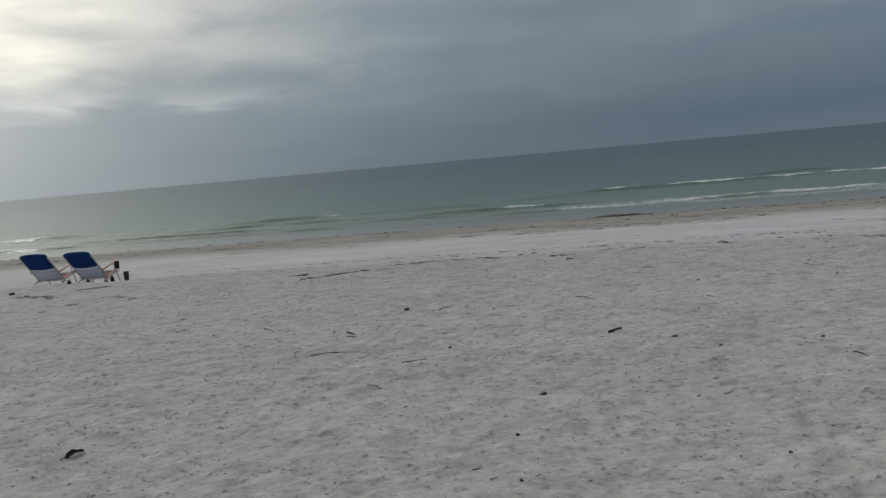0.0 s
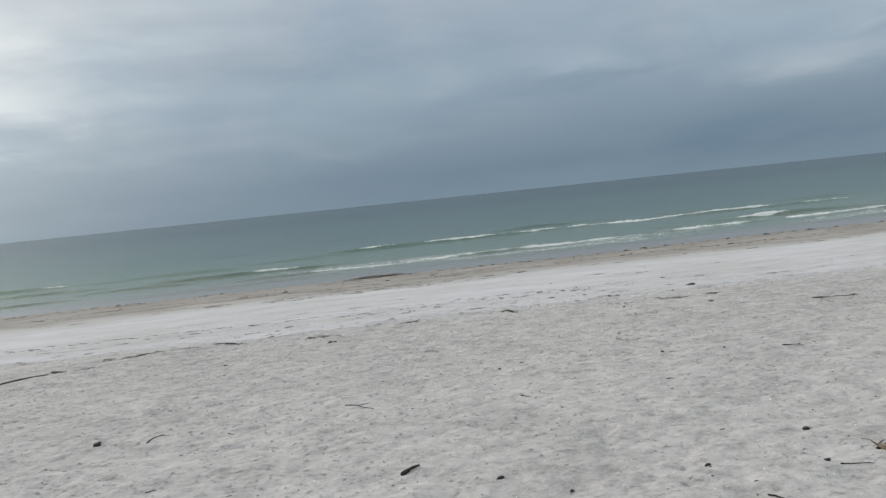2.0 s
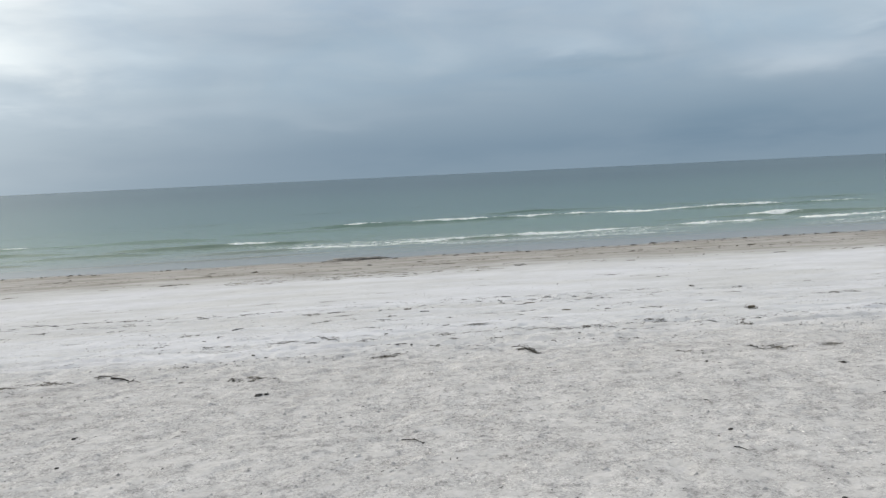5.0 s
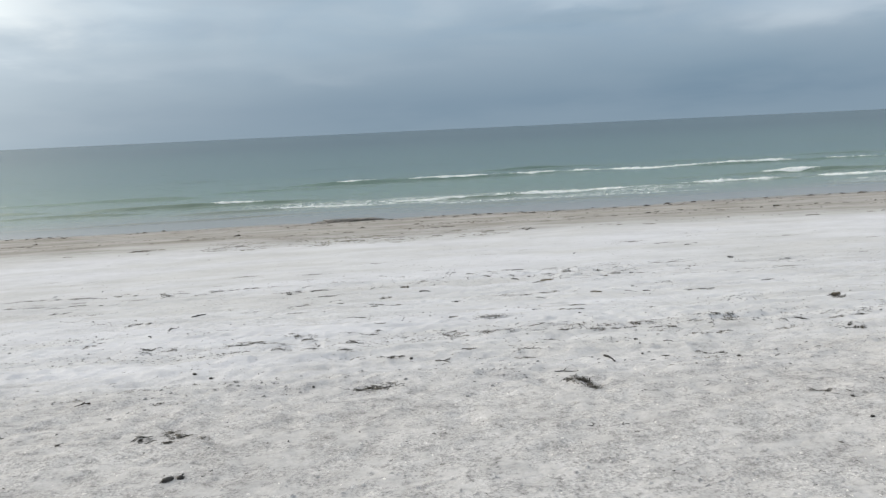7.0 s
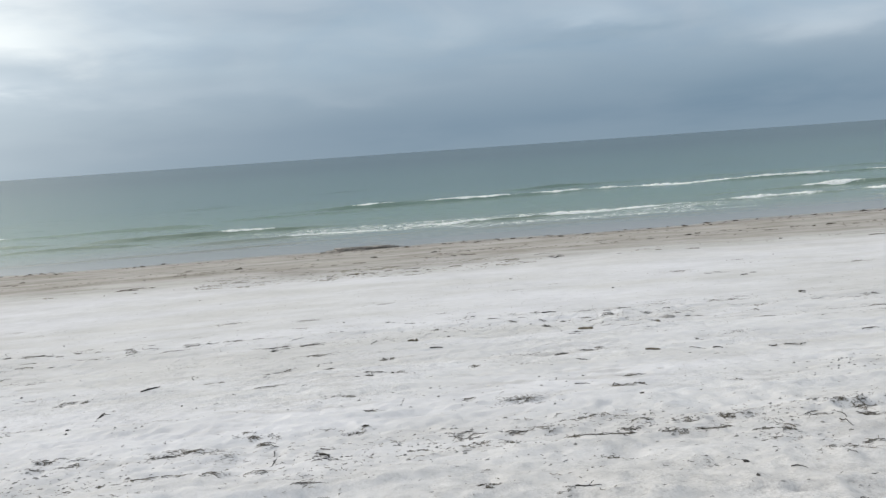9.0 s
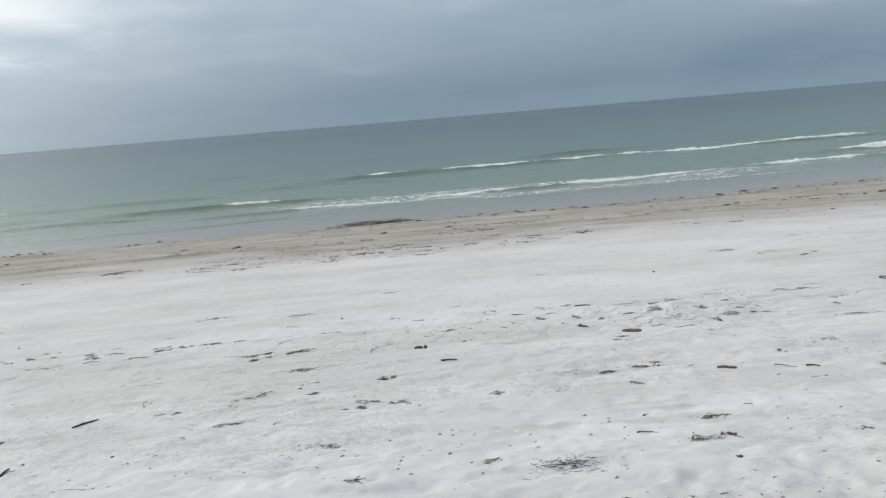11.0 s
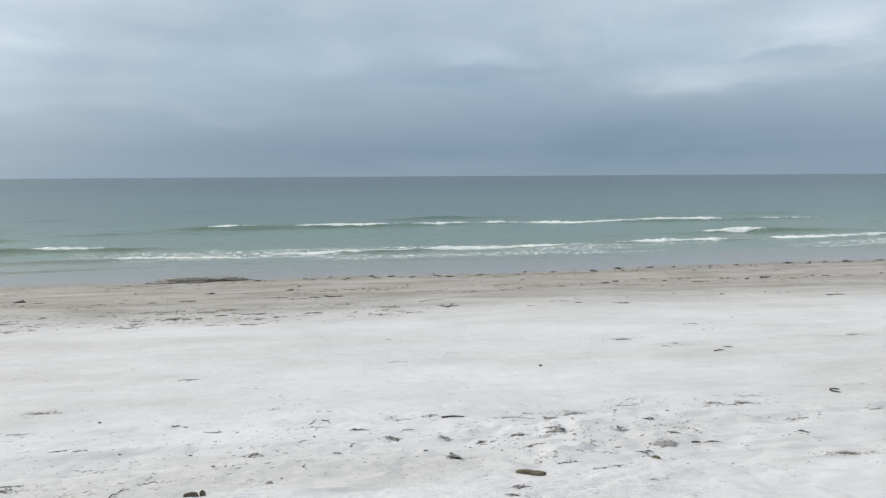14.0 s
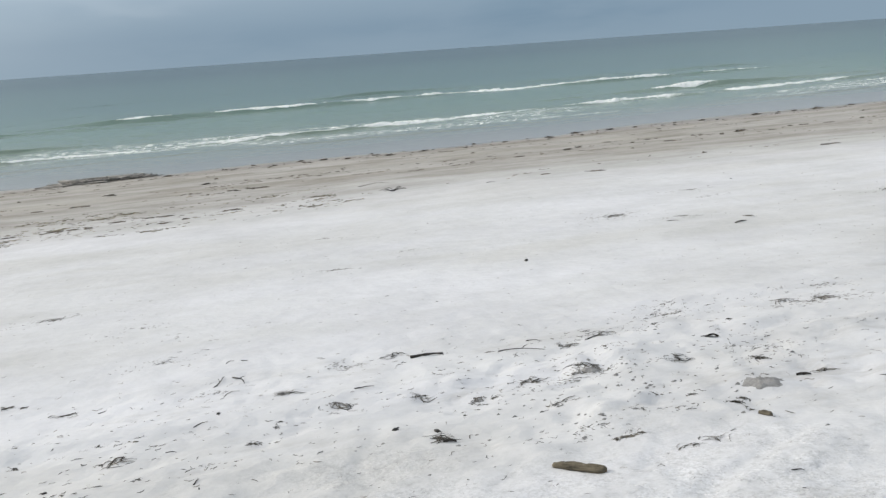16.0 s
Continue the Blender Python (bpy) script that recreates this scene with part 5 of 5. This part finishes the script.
def weed_hook(x, y, size, angle):
    """A stiff dark stalk of weed, dried into a hook."""
    bm = bmesh.new()
    n = 14
    tube(bm, [(size * math.cos(a), 0.8 * size * math.sin(a), 0.006 + 0.012 * math.sin(0.7 * a)) for a in (0.3 + 4.2 * i / (n - 1) for i in range(n))], [0.004 + 0.004 * math.sin(math.pi * i / (n - 1)) for i in range(n)], 7)
    ob = part("weed_stalk", bm, TWIG)
    bm = bmesh.new()
    lump(bm, (0.02, 0.014, 0.012), dice, 2, 0.5)
    part("root_knob", bm, POD, ob).location = (size * math.cos(0.3), 0.8 * size * math.sin(0.3), 0.0)
    lay(ob, x, y, angle, 0.002, size)
    tagged(ob, "stiff dark stalk of weed dried into a hook", "weed stalk")


weed_hook(6.58, 22.56, 0.07, 20)
for row in [(-0.9, 21.02, 0.6, 20), (2.51, 20.0, 0.1, -30), (-4.9, 22.44, 1.0, -8), (-2.47, 22.14, 0.4, 12), (-1.07, 21.22, 0.5, 30), (1.96, 15.55, 0.22, -2), (4.26, 18.22, 0.4, -9), (2.56, 20.2, 0.14, -6)]:
    weed(*row)
for row in [(-0.49, 18.09, 0.11, 60), (-0.96, 21.81, 0.19, 38), (-3.19, 22.0, 0.11, 10), (-1.12, 17.92, 0.09, -58), (2.7, 17.43, 0.06, -14), (-0.45, 15.62, 0.11, -89), (-0.11, 15.54, 0.07, -17), (-5.3, 22.8, 0.3, -60), (3.11, 15.15, 0.16, 81), (2.36, 14.18, 0.08, -39)]:
    twig(*row)
for row in [(-0.46, 19.18), (-0.39, 23.05), (-0.05, 21.9), (2.0, 17.41), (-2.3, 17.05), (-4.04, 19.43), (-3.51, 19.06), (-2.96, 19.02), (1.95, 13.57)]:
    seed_pod(*row)


def seaweed_mat():
    """A low bank of rotting weed at the water's edge."""
    mat_thing = new("seaweed_bank")
    for x, y, w, d, h in [(-1.35, 37.7, 0.8, 0.36, 0.05), (-0.8, 37.85, 1.0, 0.45, 0.08), (-0.2, 37.95, 0.95, 0.45, 0.09), (0.3, 37.9, 0.7, 0.3, 0.06), (-1.0, 38.15, 0.9, 0.4, 0.07), (-0.3, 38.25, 1.1, 0.4, 0.07)]:
        bm = bmesh.new()
        lump(bm, (w, d, h), dice, 4, 1.0)
        part("mound", bm, BANK, mat_thing).location = (x, y, 0.0)
    bm = bmesh.new()
    strands(bm, dice, 700, 0.18, 0.8, 0.28, 0.06, 0.008)
    tangle = part("matted_tangle", bm, BANK, mat_thing)
    tangle.location = (-0.5, 37.95, 0.01)
    tagged(tangle, kind="stuff")
    tagged(mat_thing, "low brown bank of rotting seaweed at the water's edge", "seaweed")


seaweed_mat()


def twig_tangle(x, y):
    """A springy tangle of bare twigs that stands clear of the sand."""
    tangle = new("twig_tangle")
    for k in range(9):
        bm = bmesh.new()
        a = dice.uniform(-0.5, 0.5) + (math.pi if k % 2 else 0)
        reach, rise = dice.uniform(0.12, 0.4), dice.uniform(0.02, 0.10)
        tube(bm, [(0.03 * dice.uniform(-1, 1) + reach * q * math.cos(a), reach * q * math.sin(a), 0.01 + rise * math.sin(2.4 * q) + 0.01 * dice.random()) for q in (0, 0.25, 0.5, 0.75, 1)], [0.008, 0.007, 0.006, 0.005, 0.003], 5)
        part("branch", bm, TWIG, tangle)
    tangle.matrix_basis = pose(x, y, ground_z(x, y) - 0.006) @ Matrix.Scale(0.62, 4)
    tagged(tangle, "springy tangle of bare dark twigs on the upper damp sand", "twigs")


twig_tangle(4.37, 30.5)
for k in range(64):
    clump(dice.choice((dice.uniform(-16, 4), dice.uniform(3, 22))), 37.4 + dice.gauss(0, 0.22), dice.uniform(0.06, 0.2), dice.gauss(0, 10))
# thin unbroken tide lines, drawn with short scraps
for k in range(44):
    x = -13.5 + 0.42 * k
    weed(x + dice.uniform(-0.15, 0.15), (22.1 - 0.06 * x if x < -1 else 15.15 + 0.1 * vnoise(np.array([x]), np.array([3.0]), 6)[0]) + dice.gauss(0, 0.08), dice.uniform(0.15, 0.42), dice.gauss(0, 5))
# weed stranded along the rest of the waterline
for k in range(70):
    x = dice.uniform(-42, -2.6) if k < 46 else dice.uniform(22, 46)
    y = 37.5 + dice.gauss(0, 0.35) if dice.random() < 0.65 else dice.uniform(33.2, 36.8)
    clump(x, y, dice.uniform(0.1, 0.4), dice.gauss(0, 12))
for k in range(22):
    x = dice.uniform(-24, -3) if k < 15 else dice.uniform(9, 24)
    weed(x, dice.choice((30.6, 33.4, 34.4)) + dice.gauss(0, 0.5), dice.uniform(0.2, 0.6), dice.gauss(0, 10))
# tide lines of dried weed beyond the placed ones
for k in range(60):
    x = dice.uniform(-16, -4.2) if k < 34 else dice.uniform(5.0, 15)
    weed(x, dice.choice((14.6, 18.6, 21.4, 22.2)) + 0.12 * abs(x) * (0.3 if x > 0 else 0.0) + dice.gauss(0, 0.35), dice.uniform(0.12, 0.5), dice.gauss(0, 12))


# ---- loose scraps and shell hash ----
def scatter(name, count, place, lengths, widths, mat, label, category, along=0.5):
    """Many small bent slivers on the sand in one mesh."""
    r = np.random.default_rng(len(name) * 31)
    x, y = place(r, count)
    length, width = r.uniform(*lengths, count) * r.uniform(0.5, 1.0, count), r.uniform(*widths, count)
    a = r.normal(0, along, count)
    dents = np.zeros(count)
    for px, py, rad, dep in DENTS:
        q = ((x - px) ** 2 + (y - py) ** 2) / rad ** 2
        dents += np.where(q < 12, dep * np.exp(-q), 0)
    z = np.maximum(relief(x, y) - dents, 0.004)
    c, s = np.cos(a), np.sin(a)
    u = np.linspace(-0.5, 0.5, 5)[None, :]
    curl, kink, phase = (r.normal(0, 0.5, (count, 1)), r.normal(0, 0.12, (count, 1)), r.uniform(0, 6.3, (count, 1)))
    off = length[:, None] * (curl * (0.12 - u * u) + kink * np.sin(phase + 7 * u))
    hop = length[:, None] * 0.07 * r.random((count, 1)) * np.maximum(0, np.sin(phase + 5 * u))
    taper = np.array([0.45, 0.9, 1.0, 0.85, 0.35])[None, :] * width[:, None]
    rows = []
    for v, up in ((-1, 0.0), (0, 1.0), (1, 0.0)):
        px, py = u * length[:, None], off + v * taper
        rows.append(np.stack([x[:, None] + c[:, None] * px - s[:, None] * py, y[:, None] + s[:, None] * px + c[:, None] * py, z[:, None] + hop + up * taper * 0.9 - 0.0006], -1))
    verts = np.stack(rows, 2).reshape(-1, 3).tolist()          # per sliver: five stations of three
    base = (np.arange(count) * 15)[:, None]
    quad = np.array([(q, q + 3, q + 4, q + 1) for k in (0, 3, 6, 9) for q in (k, k + 1)])
    faces = (base[:, :, None] + quad[None]).reshape(-1, 4).tolist() + np.hstack([base, base + 1, base + 2]).tolist() + np.hstack([base + 12, base + 14, base + 13]).tolist()
    me = bpy.data.meshes.new(name)
    me.from_pydata(verts, [], faces)
    me.materials.append(mat)
    tagged(new(name, me), label, category, kind="stuff")


def by_bands(bands, x0, x1):
    def place(r, count):
        share = np.array([b[2] for b in bands], float)
        pick = r.choice(len(bands), count, p=share / share.sum())
        mid, wide = np.array([b[0] for b in bands])[pick], np.array([b[1] for b in bands])[pick]
        # scraps gather in small drifts along each tide line
        hubs = int((x1 - x0) * 9)
        hub_x, hub_band, rich = r.uniform(x0, x1, hubs), r.choice(len(bands), hubs, p=share / share.sum()), r.lognormal(0, 0.9, hubs)
        mids, wides = np.array([b[0] for b in bands])[hub_band], np.array([b[1] for b in bands])[hub_band]
        hub_y = mids + 0.5 * wides * r.normal(0, 1, hubs) + 0.3 * vnoise(hub_x * 0.4, mids, 4)
        which = r.choice(hubs, count, p=rich / rich.sum())
        drift = r.random(count) < 0.72
        reach = r.choice((0.05, 0.11, 0.2), count)
        x = np.where(drift, hub_x[which] + r.normal(0, 1, count) * reach, r.uniform(x0, x1, count))
        y = np.where(drift, hub_y[which] + r.normal(0, 0.4, count) * reach, r.normal(mid, wide * 0.7))
        return x, y
    return place


scatter("seaweed_scraps", 22000, by_bands([(14.6, 0.35, 4), (15.6, 0.3, 6), (17.0, 0.8, 1), (18.7, 0.5, 2.5), (20.2, 0.5, 1.5), (20.9, 0.35, 2.5), (21.8, 0.25, 5), (22.5, 0.4, 3), (23.6, 0.7, 2.0), (25.5, 2.0, 3.2)], -9, 11), (0.010, 0.06), (0.0009, 0.0028), WEED, "scattered grey scraps of dried seaweed on white sand", "seaweed")
scatter("trodden_scraps", 400, by_bands([(21.2, 0.35, 3), (21.8, 0.35, 3), (22.3, 0.25, 1)], 0.2, 5.2), (0.014, 0.055), (0.0013, 0.0032), WEED, "dark broken scraps of seaweed in trodden white sand", "seaweed", 0.9)
scatter("rut_scraps", 2200, by_bands([(13.3, 0.3, 2), (14.1, 0.3, 1), (15.25, 0.2, 4), (16.0, 0.3, 1)], -6, 7), (0.012, 0.06), (0.0014, 0.0036), WEED, "dark scraps of seaweed lodged along old wheel ruts", "seaweed", 0.9)
scatter("berm_litter", 3800, lambda r, n: (r.uniform(-10, 9, n), r.uniform(2, 14, n)), (0.008, 0.045), (0.0015, 0.0042), TWIG, "scattered dark plant scraps on the shelly berm", "litter", 1.2)
scatter("shell_hash", 5200, lambda r, n: (r.uniform(-8, 7, n), r.uniform(2, 13.5, n)), (0.006, 0.02), (0.002, 0.006), SHELL, "fine white shell fragments strewn over the berm", "shell", 2.0)
scatter("damp_litter", 1300, by_bands([(30.0, 0.35, 2), (30.7, 0.5, 3), (31.8, 0.6, 2)], -4.2, 3.6), (0.03, 0.12), (0.003, 0.008), OLIVE_WEED, "scattered olive seaweed scraps along the damp sand's upper edge", "seaweed", 0.3)
scatter("tide_litter", 2400, by_bands([(30.3, 0.5, 0.6), (31.2, 0.6, 0.8), (33.3, 0.5, 2.5), (34.3, 0.5, 2.5), (36.2, 0.6, 2), (37.3, 0.3, 3)], -34, 34), (0.03, 0.16), (0.004, 0.011), WET_WEED, "scattered brown seaweed scraps on the damp sand", "seaweed", 0.35)
